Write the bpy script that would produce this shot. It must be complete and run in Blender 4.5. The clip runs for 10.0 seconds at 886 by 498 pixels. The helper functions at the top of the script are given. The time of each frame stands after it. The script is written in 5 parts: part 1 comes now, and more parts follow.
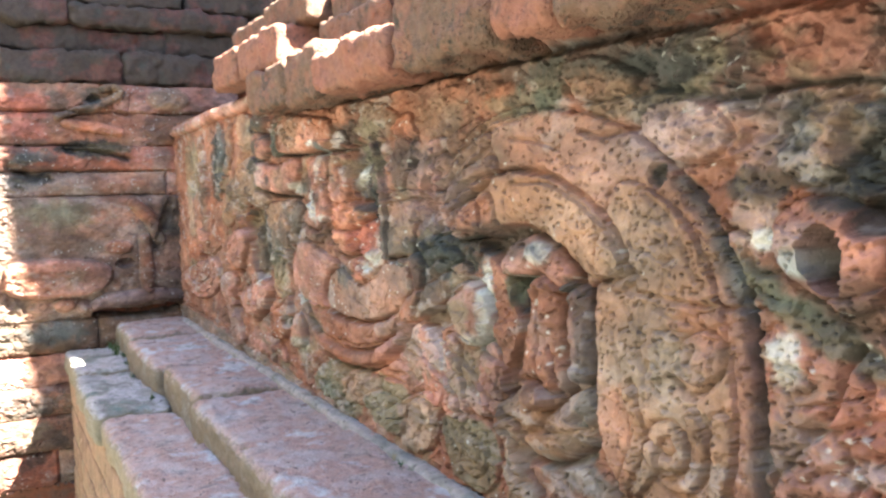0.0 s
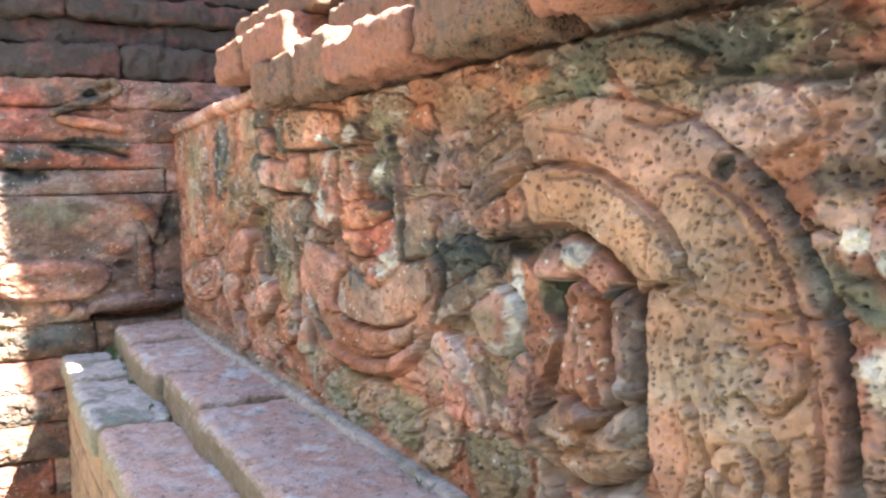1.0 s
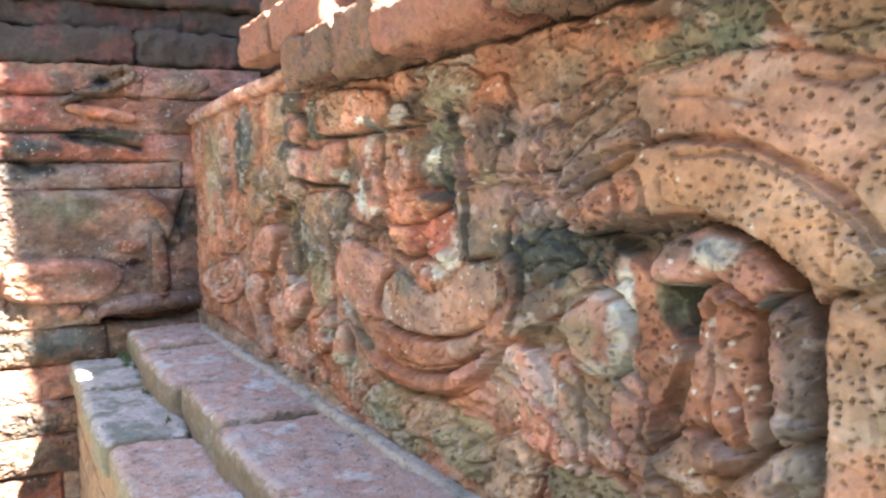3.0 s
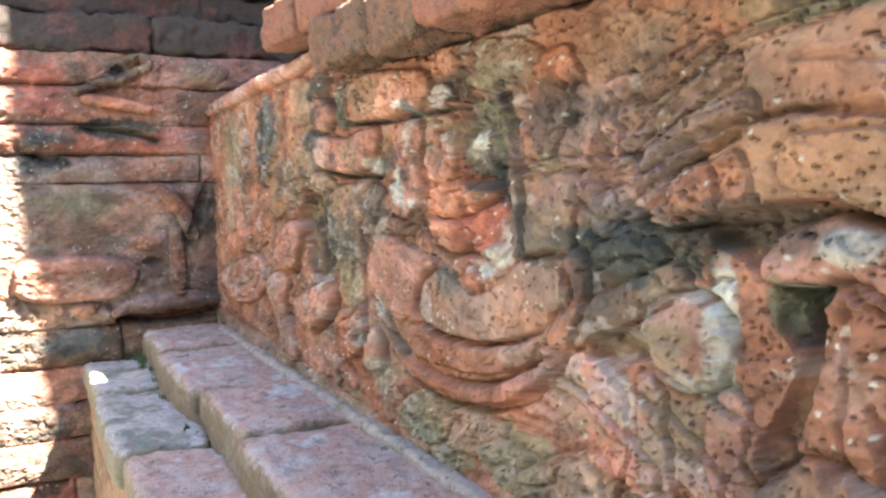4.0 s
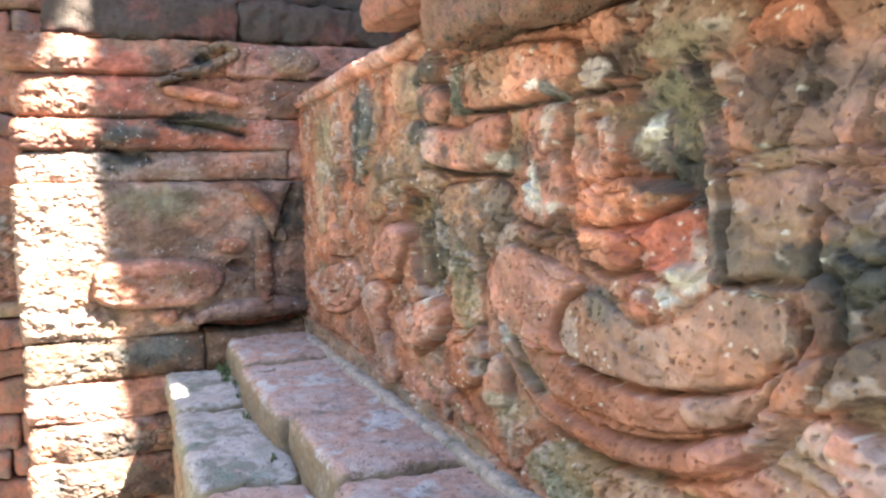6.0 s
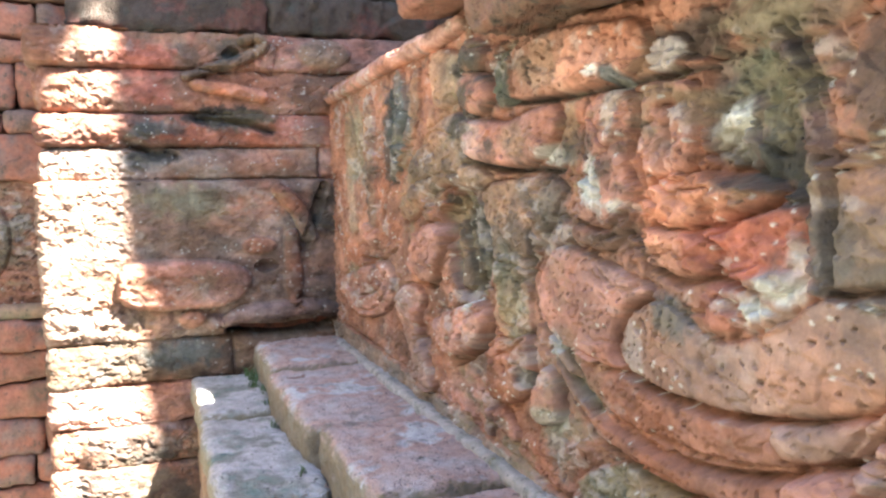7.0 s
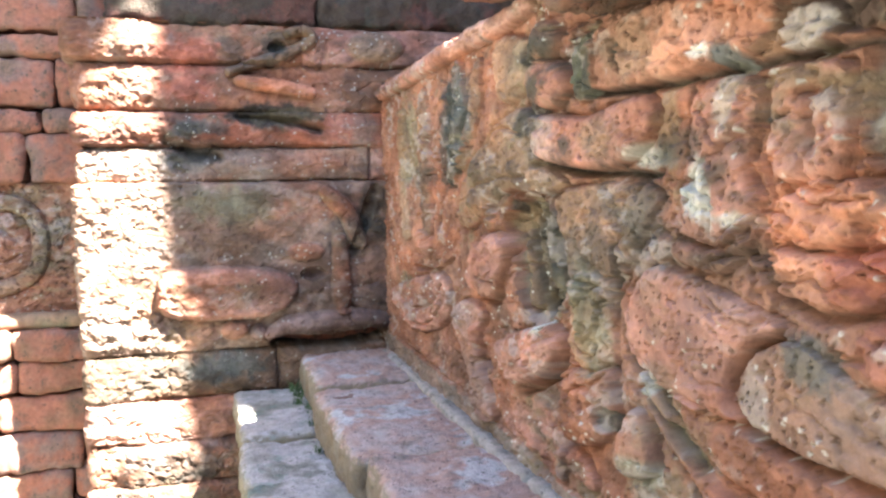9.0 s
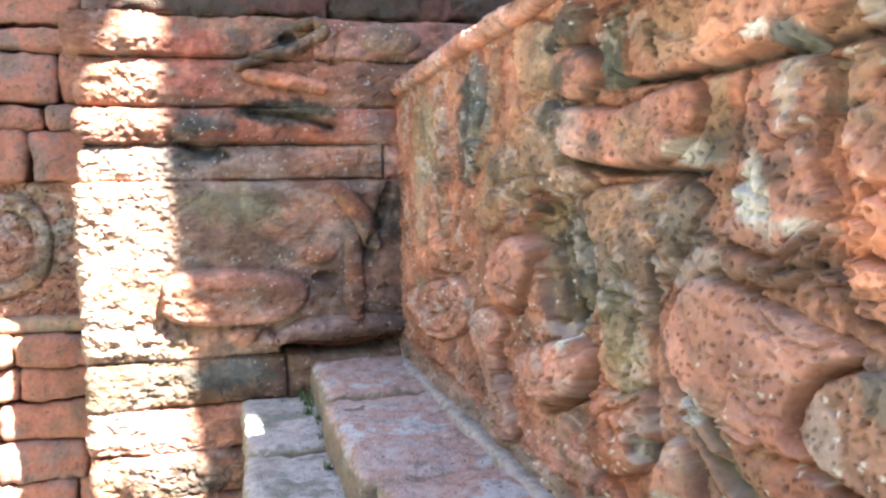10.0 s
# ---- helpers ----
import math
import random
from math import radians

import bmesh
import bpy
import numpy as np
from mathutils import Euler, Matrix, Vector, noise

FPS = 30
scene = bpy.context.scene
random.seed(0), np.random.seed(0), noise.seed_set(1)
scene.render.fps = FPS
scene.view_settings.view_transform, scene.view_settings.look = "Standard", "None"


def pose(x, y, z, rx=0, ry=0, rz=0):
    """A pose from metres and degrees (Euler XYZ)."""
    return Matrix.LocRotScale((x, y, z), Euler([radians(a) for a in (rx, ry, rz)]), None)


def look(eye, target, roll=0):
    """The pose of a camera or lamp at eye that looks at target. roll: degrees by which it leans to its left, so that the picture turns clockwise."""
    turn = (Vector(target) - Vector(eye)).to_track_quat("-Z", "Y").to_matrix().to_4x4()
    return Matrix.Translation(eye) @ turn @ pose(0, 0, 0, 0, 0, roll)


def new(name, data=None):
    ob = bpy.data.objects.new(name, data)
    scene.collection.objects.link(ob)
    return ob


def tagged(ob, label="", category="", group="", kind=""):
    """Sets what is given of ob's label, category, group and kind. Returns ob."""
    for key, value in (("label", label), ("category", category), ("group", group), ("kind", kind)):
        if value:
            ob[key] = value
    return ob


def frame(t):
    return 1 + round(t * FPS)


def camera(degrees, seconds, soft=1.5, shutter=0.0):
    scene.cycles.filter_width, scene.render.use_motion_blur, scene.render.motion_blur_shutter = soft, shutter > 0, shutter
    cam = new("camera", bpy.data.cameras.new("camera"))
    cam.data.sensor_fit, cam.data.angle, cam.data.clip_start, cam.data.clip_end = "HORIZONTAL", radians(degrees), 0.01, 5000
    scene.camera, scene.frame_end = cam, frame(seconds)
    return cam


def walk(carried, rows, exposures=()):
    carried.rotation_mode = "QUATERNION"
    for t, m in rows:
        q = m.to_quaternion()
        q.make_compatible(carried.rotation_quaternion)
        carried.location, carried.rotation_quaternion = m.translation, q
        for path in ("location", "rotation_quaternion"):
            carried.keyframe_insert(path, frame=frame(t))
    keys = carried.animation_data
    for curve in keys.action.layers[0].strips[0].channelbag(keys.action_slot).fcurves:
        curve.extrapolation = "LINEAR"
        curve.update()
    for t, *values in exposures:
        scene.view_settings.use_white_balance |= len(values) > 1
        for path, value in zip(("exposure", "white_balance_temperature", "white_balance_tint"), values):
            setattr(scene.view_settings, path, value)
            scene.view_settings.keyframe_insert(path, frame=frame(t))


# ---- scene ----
cam = camera(56.9, 10.0, 2.5)
METRES, EYE, TILT, LEAN, TURN = 1.3, 1.45, -4.47, 1.15, 60.73
ROWS = [
    (0.0, 0.0, 0.0, 0.0, 0.0, 0.0, 0.0),
    (0.5, -0.0163, 0.0432, 0.0048, 0.01, 0.02, -0.02),
    (1.0, -0.0301, 0.0925, 0.0017, 0.03, 0.01, -0.01),
    (1.5, -0.0436, 0.1401, -0.0031, 0.13, 0.0, -0.01),
    (2.0, -0.0649, 0.1879, -0.0009, 0.35, 0.05, -0.08),
    (2.5, -0.0857, 0.2285, -0.0006, 0.53, 0.03, -0.09),
    (4.0, -0.152, 0.3867, -0.0059, 1.71, -0.05, -0.21),
    (4.5, -0.1703, 0.4517, -0.0067, 2.91, -0.18, -0.3),
    (5.0, -0.1899, 0.5022, -0.0025, 4.33, -0.23, -0.42),
    (5.5, -0.2132, 0.551, 0.0025, 5.65, -0.25, -0.58),
    (6.0, -0.2389, 0.6049, 0.0137, 7.12, -0.29, -0.72),
    (7.5, -0.2858, 0.7313, 0.0179, 9.71, -0.35, -0.97),
    (8.0, -0.3009, 0.7714, 0.0269, 10.53, -0.36, -1.03),
    (8.5, -0.3121, 0.8006, 0.033, 11.45, -0.38, -1.17),
    (9.0, -0.314, 0.84, 0.0343, 12.64, -0.44, -1.26),
    (9.5, -0.3182, 0.8849, 0.036, 13.48, -0.51, -1.31),
    (10.0, -0.3306, 0.933, 0.0422, 14.03, -0.57, -1.34),
]
EXPOSURES = [(0.0, 4.55), (10.0, 4.55)]
walk(cam, [(t, pose(3.665, -0.71, EYE, TILT, LEAN, TURN) @ pose(METRES * x, METRES * y, METRES * z, 90 + pitch, roll, yaw)) for t, x, y, z, yaw, pitch, roll in ROWS], EXPOSURES)

# ---- sky and sun ----
ELEVATION, SLANT = radians(55), 0.85
world = bpy.data.worlds.new("sky")
scene.world = world
world.use_nodes = True
sky = world.node_tree.nodes.new("ShaderNodeTexSky")
sky.sky_type, sky.sun_disc = "NISHITA", False
sky.sun_elevation, sky.sun_rotation = ELEVATION, radians(49)
world.node_tree.nodes["Background"].inputs["Strength"].default_value = 0.052
world.node_tree.links.new(sky.outputs["Color"], world.node_tree.nodes["Background"].inputs["Color"])
sun = new("sun", bpy.data.lights.new("sun", "SUN"))
sun.data.energy, sun.data.angle, sun.data.color = 5.0, radians(0.6), (1.0, 0.93, 0.82)
sun.matrix_world = look((0, 0, 8), (-1, -SLANT, 8 - math.tan(ELEVATION) * math.hypot(1, SLANT)))

# ---- colours, as reflectances ----
TONES = {
    "red": (0.36, 0.115, 0.070), "scarlet": (0.42, 0.105, 0.060), "rust": (0.31, 0.120, 0.070), "orange": (0.44, 0.165, 0.095),
    "salmon": (0.43, 0.180, 0.130), "pink": (0.43, 0.235, 0.190), "lilac": (0.43, 0.340, 0.310), "pinkbrown": (0.30, 0.165, 0.120),
    "ochre": (0.33, 0.178, 0.108), "sand": (0.37, 0.225, 0.150), "olive": (0.22, 0.165, 0.098), "brown": (0.20, 0.110, 0.070),
    "plum": (0.23, 0.125, 0.105), "grey": (0.22, 0.195, 0.165), "slate": (0.10, 0.098, 0.092), "moss": (0.10, 0.105, 0.070),
    "mauve": (0.45, 0.375, 0.37), "lavender": (0.50, 0.445, 0.45), "verdigris": (0.15, 0.200, 0.175),
    "umber": (0.080, 0.052, 0.040), "wine": (0.15, 0.055, 0.042),
    "dark": (0.055, 0.052, 0.045), "black": (0.022, 0.018, 0.015), "white": (0.62, 0.570, 0.510),
}

for key, (r, g, b) in TONES.items():
    mean = 0.35 * r + 0.5 * g + 0.15 * b
    TONES[key] = tuple(0.90 * (0.86 * c + 0.14 * mean) for c in (r * 0.89, g, b * 1.02))


# ---- noise on arrays ----
table = np.random.RandomState(7).rand(64, 64, 64)


def grain(x, y, z=0.0):
    """Smooth value noise, 0 to 1."""
    x, y, z = np.broadcast_arrays(np.asarray(x, float), np.asarray(y, float), np.asarray(z, float))
    cell = [np.floor(a).astype(int) for a in (x, y, z)]
    part_of = [a - c for a, c in zip((x, y, z), cell)]
    fx, fy, fz = [p * p * (3 - 2 * p) for p in part_of]
    i, j, k = [c % 64 for c in cell]
    i1, j1, k1 = (i + 1) % 64, (j + 1) % 64, (k + 1) % 64
    a = table[i, j, k] * (1 - fx) + table[i1, j, k] * fx
    b = table[i, j1, k] * (1 - fx) + table[i1, j1, k] * fx
    c = table[i, j, k1] * (1 - fx) + table[i1, j, k1] * fx
    d = table[i, j1, k1] * (1 - fx) + table[i1, j1, k1] * fx
    return (a * (1 - fy) + b * fy) * (1 - fz) + (c * (1 - fy) + d * fy) * fz


def rough(x, y, z=0.0, octaves=4):
    """Fractal noise about 0, within about -0.5 to 0.5."""
    total, size, gain = 0.0, 1.0, 0.5
    for n in range(octaves):
        total = total + gain * (grain(x * size + 11.3 * n, y * size + 5.7 * n, z * size + 3.1 * n) - 0.5)
        size, gain = size * 2.1, gain * 0.52
    return total


def cells(x, y, seed=0):
    """Distance to the nearest of scattered points, one to a unit cell, and that point's own random number."""
    ix, iy = np.floor(x).astype(int), np.floor(y).astype(int)
    best, own = np.full(x.shape, 9.0), np.zeros(x.shape)
    for dx in (-1, 0, 1):
        for dy in (-1, 0, 1):
            a, b = (ix + dx) % 64, (iy + dy) % 64
            px, py = ix + dx + table[a, b, seed % 64], iy + dy + table[a, b, (seed + 1) % 64]
            d = np.hypot(x - px, y - py)
            near = d < best
            best, own = np.where(near, d, best), np.where(near, table[a, b, (seed + 2) % 64], own)
    return best, own


def chips(x, y, seed=0):
    """A surface broken into small tilted facets, about -0.5 to 0.5, and each facet's own random number."""
    ix, iy = np.floor(x).astype(int), np.floor(y).astype(int)
    best, own, height = np.full(x.shape, 9.0), np.zeros(x.shape), np.zeros(x.shape)
    for dx in (-1, 0, 1):
        for dy in (-1, 0, 1):
            a, b = (ix + dx) % 64, (iy + dy) % 64
            ox, oy = x - ix - dx - table[a, b, seed % 64], y - iy - dy - table[a, b, (seed + 1) % 64]
            d, r, way = np.hypot(ox, oy), table[a, b, (seed + 2) % 64], 6.28 * table[a, b, (seed + 3) % 64]
            near = d < best
            best, own = np.where(near, d, best), np.where(near, r, own)
            height = np.where(near, 0.5 * (r - 0.5) + 0.6 * (ox * np.cos(way) + oy * np.sin(way)), height)
    return height, own


def ease(a, b, v):
    v = np.clip((v - a) / (b - a), 0, 1)
    return v * v * (3 - 2 * v)


def rounded(points, closed):
    """A smooth line through the points."""
    p = np.array(points, float)
    n, out = len(p), []
    if n < 3:
        return p
    for i in range(n if closed else n - 1):
        a, b, c, d = (p[(i + k) % n] if closed else p[min(max(i + k, 0), n - 1)] for k in (-1, 0, 1, 2))
        for s in (0, 0.25, 0.5, 0.75):
            out.append(0.5 * (2 * b + (c - a) * s + (2 * a - 5 * b + 4 * c - d) * s * s + (3 * b - a - 3 * c + d) * s ** 3))
    if not closed:
        out.append(p[-1])
    return np.array(out)


FLATTEN, SINK = 0.30, 0.8


class Relief:
    """A carved face over a plane of u and z: a height, a tone and a piece for every place of a fine net."""

    def __init__(self, u0, u1, z0, z1, step, base, seed, cut=0.010):
        self.u, self.z = np.arange(u0, u1 + step / 2, step), np.arange(z0, z1 + step / 2, step)
        self.U, self.Z = np.meshgrid(self.u, self.z)
        self.h = np.zeros(self.U.shape)
        self.piece = np.zeros(self.U.shape, int)
        self.names, self.step, self.seed, self.cut = ["carved_ground"], step, seed, cut
        self.tone = np.zeros((*self.U.shape, 3)) + np.array(base)
        # outlines waver a little, as worn carving does
        self.wu = self.U + 0.006 * rough(self.U * 22, self.Z * 22, seed) + 0.004 * rough(self.U * 90, self.Z * 90, seed + 3)
        self.wz = self.Z + 0.006 * rough(self.U * 22, self.Z * 22, seed + 9) + 0.004 * rough(self.U * 90, self.Z * 90, seed + 5)

    def window(self, low, high):
        i0, i1 = np.searchsorted(self.u, [low[0] - 0.02, high[0] + 0.02])
        j0, j1 = np.searchsorted(self.z, [low[1] - 0.02, high[1] + 0.02])
        return slice(j0, j1), slice(i0, i1)

    def name(self, name, mask, where):
        if name in self.names and name in WHOLE:
            number = self.names.index(name)
        else:
            self.names.append(name)
            number = len(self.names) - 1
        self.piece[where][mask] = number

    def apply(self, name, where, lift, cover, tone, amount):
        if not cover.size:
            return
        self.h[where] += np.where(lift > 0, FLATTEN * lift, SINK * lift)
        if tone:
            k = (amount * cover)[..., None]
            self.tone[where] = self.tone[where] * (1 - k) + np.array(TONES[tone]) * k
        if name and (lift > 0.004).any():
            self.name(name, cover > 0.5, where)

    @staticmethod
    def away(line, u, z, closed):
        """Distance to a line, and how far along it (0 to 1)."""
        best, along = np.full(u.shape, 9.0), np.zeros(u.shape)
        n = len(line)
        for i in range(n if closed else n - 1):
            a, b = line[i], line[(i + 1) % n]
            d = b - a
            s = np.clip(((u - a[0]) * d[0] + (z - a[1]) * d[1]) / max(d @ d, 1e-12), 0, 1)
            r = np.hypot(u - a[0] - s * d[0], z - a[1] - s * d[1])
            near = r < best
            best, along = np.where(near, r, best), np.where(near, (i + s) / n, along)
        return best, along

    def dome(self, name, outline, height, bevel, tone=None, amount=0.85):
        line = rounded(outline, True)
        where = self.window(line.min(0), line.max(0))
        u, z = self.wu[where], self.wz[where]
        if not u.size:
            return
        inside = np.zeros(u.shape, bool)
        for (ax, az), (bx, bz) in zip(line, np.roll(line, -1, 0)):
            if az != bz:
                inside ^= ((az > z) != (bz > z)) & (u < (bx - ax) * (z - az) / (bz - az) + ax)
        d, _ = self.away(line, u, z, True)
        if height > 0:
            self.h[where] -= self.cut * np.exp(-(d / 0.006) ** 2) * ~inside
        d = np.where(inside, d, 0)
        s, t = np.clip(d / (0.7 * bevel), 0, 1), np.clip(d / (1.6 * bevel), 0, 1)
        facet = 1 + 0.2 * rough(u * 16, z * 16, len(self.names) * 3.3)
        self.apply(name, where, height * facet * (0.8 * np.sqrt(1 - (1 - s) ** 2) + 0.2 * t), ease(0, 0.008, d), tone, amount)

    def band(self, name, points, radius, height, tone=None, taper=0.75):
        line = rounded(points, False)
        where = self.window(line.min(0) - radius, line.max(0) + radius)
        u, z = self.wu[where], self.wz[where]
        if not u.size:
            return
        d, along = self.away(line, u, z, False)
        r = radius * (1 - (1 - taper) * np.abs(2 * along - 1) ** 2)
        s = np.clip(1 - (d / r) ** 2, 0, 1)
        if height > 0:
            self.h[where] -= self.cut * np.exp(-((d - r) / 0.005) ** 2) * (d > r)
        self.apply(name, where, height * s ** 0.4, ease(0, 0.3, s), tone, 0.85)

    # a dark tone given here paints the shade inside the cut
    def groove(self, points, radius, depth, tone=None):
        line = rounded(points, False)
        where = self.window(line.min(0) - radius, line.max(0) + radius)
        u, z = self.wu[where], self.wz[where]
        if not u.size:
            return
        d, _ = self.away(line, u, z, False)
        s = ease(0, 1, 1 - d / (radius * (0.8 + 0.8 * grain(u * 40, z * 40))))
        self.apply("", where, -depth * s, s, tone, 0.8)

    # negative heights sink a hole; dark tones there paint its shade
    def boss(self, name, u0, z0, a, b, height, tone=None, turn=0.0):
        c, s, r = math.cos(radians(turn)), math.sin(radians(turn)), max(a, b)
        where = self.window((u0 - r, z0 - r), (u0 + r, z0 + r))
        du, dz = self.wu[where] - u0, self.wz[where] - z0
        d = 1 - ((du * c + dz * s) / a) ** 2 - ((dz * c - du * s) / b) ** 2
        d = np.clip(d, 0, 1)
        self.apply(name, where, height * d ** 0.4 * (1 + 0.3 * rough(self.wu[where] * 20, self.wz[where] * 20, len(self.names) * 2.7)), ease(0, 0.25, d), tone, 0.85)

    # ragged patch of tone: lichen, lime, stone colours, and painted shade in places
    def stain_or_shade(self, u0, z0, a, b, tone, amount, turn=0.0):
        c, s, r = math.cos(radians(turn)), math.sin(radians(turn)), 1.5 * max(a, b)
        where = self.window((u0 - r, z0 - r), (u0 + r, z0 + r))
        u, z = self.U[where], self.Z[where]
        du, dz = u - u0, z - z0
        d = np.hypot((du * c + dz * s) / a, (dz * c - du * s) / b)
        ragged = d + 1.3 * rough(u * 30, z * 30, 20 + self.seed) + 0.5 * rough(u * 130, z * 130, 31)
        self.apply("", where, 0 * d, ease(1.15, 0.55, ragged), tone, amount)

    def erode(self, u0, z0, a, b, depth):
        """A stretch where the carving has crumbled to bare, ragged stone."""
        where = self.window((u0 - a, z0 - b), (u0 + a, z0 + b))
        u, z = self.U[where], self.Z[where]
        k = ease(1.0, 0.5, np.hypot((u - u0) / a, (z - z0) / b) + 0.5 * rough(u * 20, z * 20, 5))
        self.h[where] += 0.55 * depth * k * (rough(u * 24, z * 30, 71, 5) - 1.2 * np.abs(rough(u * 34 + 9, z * 34, 73, 4)))

    def weather(self, pits=1.0, crust=1.0, contrast=1.0):
        """Lumps, pits, flaking and flecks over the whole face; the beds of the stone lie level."""
        u, z, s = 0.62 * self.U, self.Z, self.seed
        even = [i for i, n in enumerate(self.names) if n in EVEN]
        crust = crust * np.where(np.isin(self.piece, even), 0.5, 1.0)
        self.h += 0.008 * rough(u * 9, z * 9, s) + 0.008 * rough(u * 34, z * 34, s + 2, 5) * crust - 0.006 * crust * np.abs(rough(u * 60, z * 60, s + 77, 3))
        for size, deep in ((17, 0.007), (44, 0.006), (95, 0.003)):
            bend = 0.9 * rough(u * size * 0.6, z * size * 0.6, s + size), 0.9 * rough(u * size * 0.6, z * size * 0.6, s + size + 5)
            high, own = chips(u * size + bend[0], z * size * 1.2 + bend[1], s + size)
            self.h += deep * crust * high
            self.tone *= (1 + 0.16 * (own - 0.5))[..., None]
        ridge = np.abs(rough(u * 24 + 3, z * 24, s + 6, 3))
        self.h -= 0.010 * ease(0.04, 0.0, ridge) * ease(0.45, 0.6, grain(u * 6, z * 6, s + 8)) * crust
        shade = np.exp(contrast * (0.8 * rough(u * 7, z * 7, s + 12) + 1.2 * rough(u * 26, z * 26, s + 14, 5) * (0.5 + 0.5 * crust))) * 0.95
        warm = 0.7 * rough(u * 14, z * 14, s + 21)
        self.tone *= (shade[..., None] * np.stack([1 + warm * 0.5, 1 - warm * 0.35, 1 - warm * 0.9], -1)).clip(0.3, 1.8)
        black = ease(0.035, 0.20, rough(u * 5, z * 7, s + 40, 6) + 0.4 * rough(u * 40, z * 40, s + 41, 5))
        black = black * (0.35 + 0.65 * ease(1.15, 1.5, z))
        lime = ease(0.16, 0.30, rough(u * 13, z * 13, s + 50) + 0.9 * rough(u * 60, z * 60, s + 51))
        algae = ease(0.12, 0.26, rough(u * 8, z * 8, s + 60) + 0.4 * rough(u * 50, z * 50, s + 61))
        for k, name in ((0.6 * algae * crust, "olive"), (0.85 * black * crust, "dark"), (0.45 * lime * crust, "lilac")):
            self.tone = self.tone * (1 - k[..., None]) + np.array(TONES[name]) * k[..., None]
        u = self.U
        d, own = cells(u * 100 + 1.2 * rough(u * 90, z * 90, s), z * 120, s + 33)
        k = (0.6 * ease(0.42, 0.2, d) * (own < 0.06 * ease(0.45, 0.65, grain(u * 6, z * 6, s + 30))))[..., None]
        self.tone = self.tone * (1 - k) + np.array(TONES["white"]) * k
        # open pores of the laterite, the shade inside them painted into the tone
        for size, depth, share in ((40, 0.011, 0.012), (70, 0.010, 0.045), (130, 0.009, 0.22)):
            d, own = cells(u * size + 1.3 * rough(u * size * 0.9, z * size * 0.9, s), z * size * 1.5 + 1.3 * rough(u * size * 0.9, z * size * 0.9, s + 7), s + size)
            width = 0.16 + 0.26 * (own * 37 % 1)
            hole = ease(width, 0.5 * width, d) * (own < share * (0.5 + 1.3 * ease(0.3, 0.7, grain(u * 5, z * 5, s + size))))
            self.h -= pits * depth * hole
            k = (0.4 * pits * hole)[..., None]
            self.tone = self.tone * (1 - k) + np.array(TONES["dark"]) * k

    def bake(self, parent, place, material):
        """One mesh for every piece, all on the same net, so that they meet without a gap."""
        xyz, nz, nu = place(self.U, self.h, self.Z), *self.U.shape
        du, dz = np.gradient(xyz, axis=1), np.gradient(xyz, axis=0)
        normal = np.cross(du, dz)
        normal /= np.linalg.norm(normal, axis=2)[..., None] + 1e-12
        at = np.arange(nz * nu).reshape(nz, nu)
        quads = np.stack([at[:-1, :-1], at[:-1, 1:], at[1:, 1:], at[1:, :-1]], -1).reshape(-1, 4)
        of = self.piece.reshape(-1)[quads].max(1)
        flat, normals, tones = xyz.reshape(-1, 3), normal.reshape(-1, 3), self.tone.reshape(-1, 3)
        for number in np.unique(of):
            mine = quads[of == number]
            used, index = np.unique(mine, return_inverse=True)
            if len(mine) < 20:
                continue
            me = bpy.data.meshes.new(self.names[number])
            me.vertices.add(len(used)), me.loops.add(mine.size), me.polygons.add(len(mine))
            me.vertices.foreach_set("co", flat[used].ravel())
            me.loops.foreach_set("vertex_index", index.ravel().astype(np.int32))
            me.polygons.foreach_set("loop_start", np.arange(0, mine.size, 4, dtype=np.int32))
            me.update(calc_edges=True)
            colours = me.color_attributes.new("tone", "FLOAT_COLOR", "POINT")
            colours.data.foreach_set("color", np.c_[tones[used].clip(0.01, 0.75), np.ones(len(used))].ravel())
            me.materials.append(material)
            me.polygons.foreach_set("use_smooth", np.ones(len(mine), bool))
            me.normals_split_custom_set_from_vertices(normals[used])
            ob = new(self.names[number], me)
            ob.parent = parent


# ---- materials ----
def nodes_of(name):
    m = bpy.data.materials.new(name)
    m.use_nodes = True
    t = m.node_tree
    return m, t, t.nodes["Principled BSDF"]


def add(t, kind, **sockets):
    n = t.nodes.new(kind)
    for key, value in sockets.items():
        n.inputs[key.replace("_", " ")].default_value = value
    return n


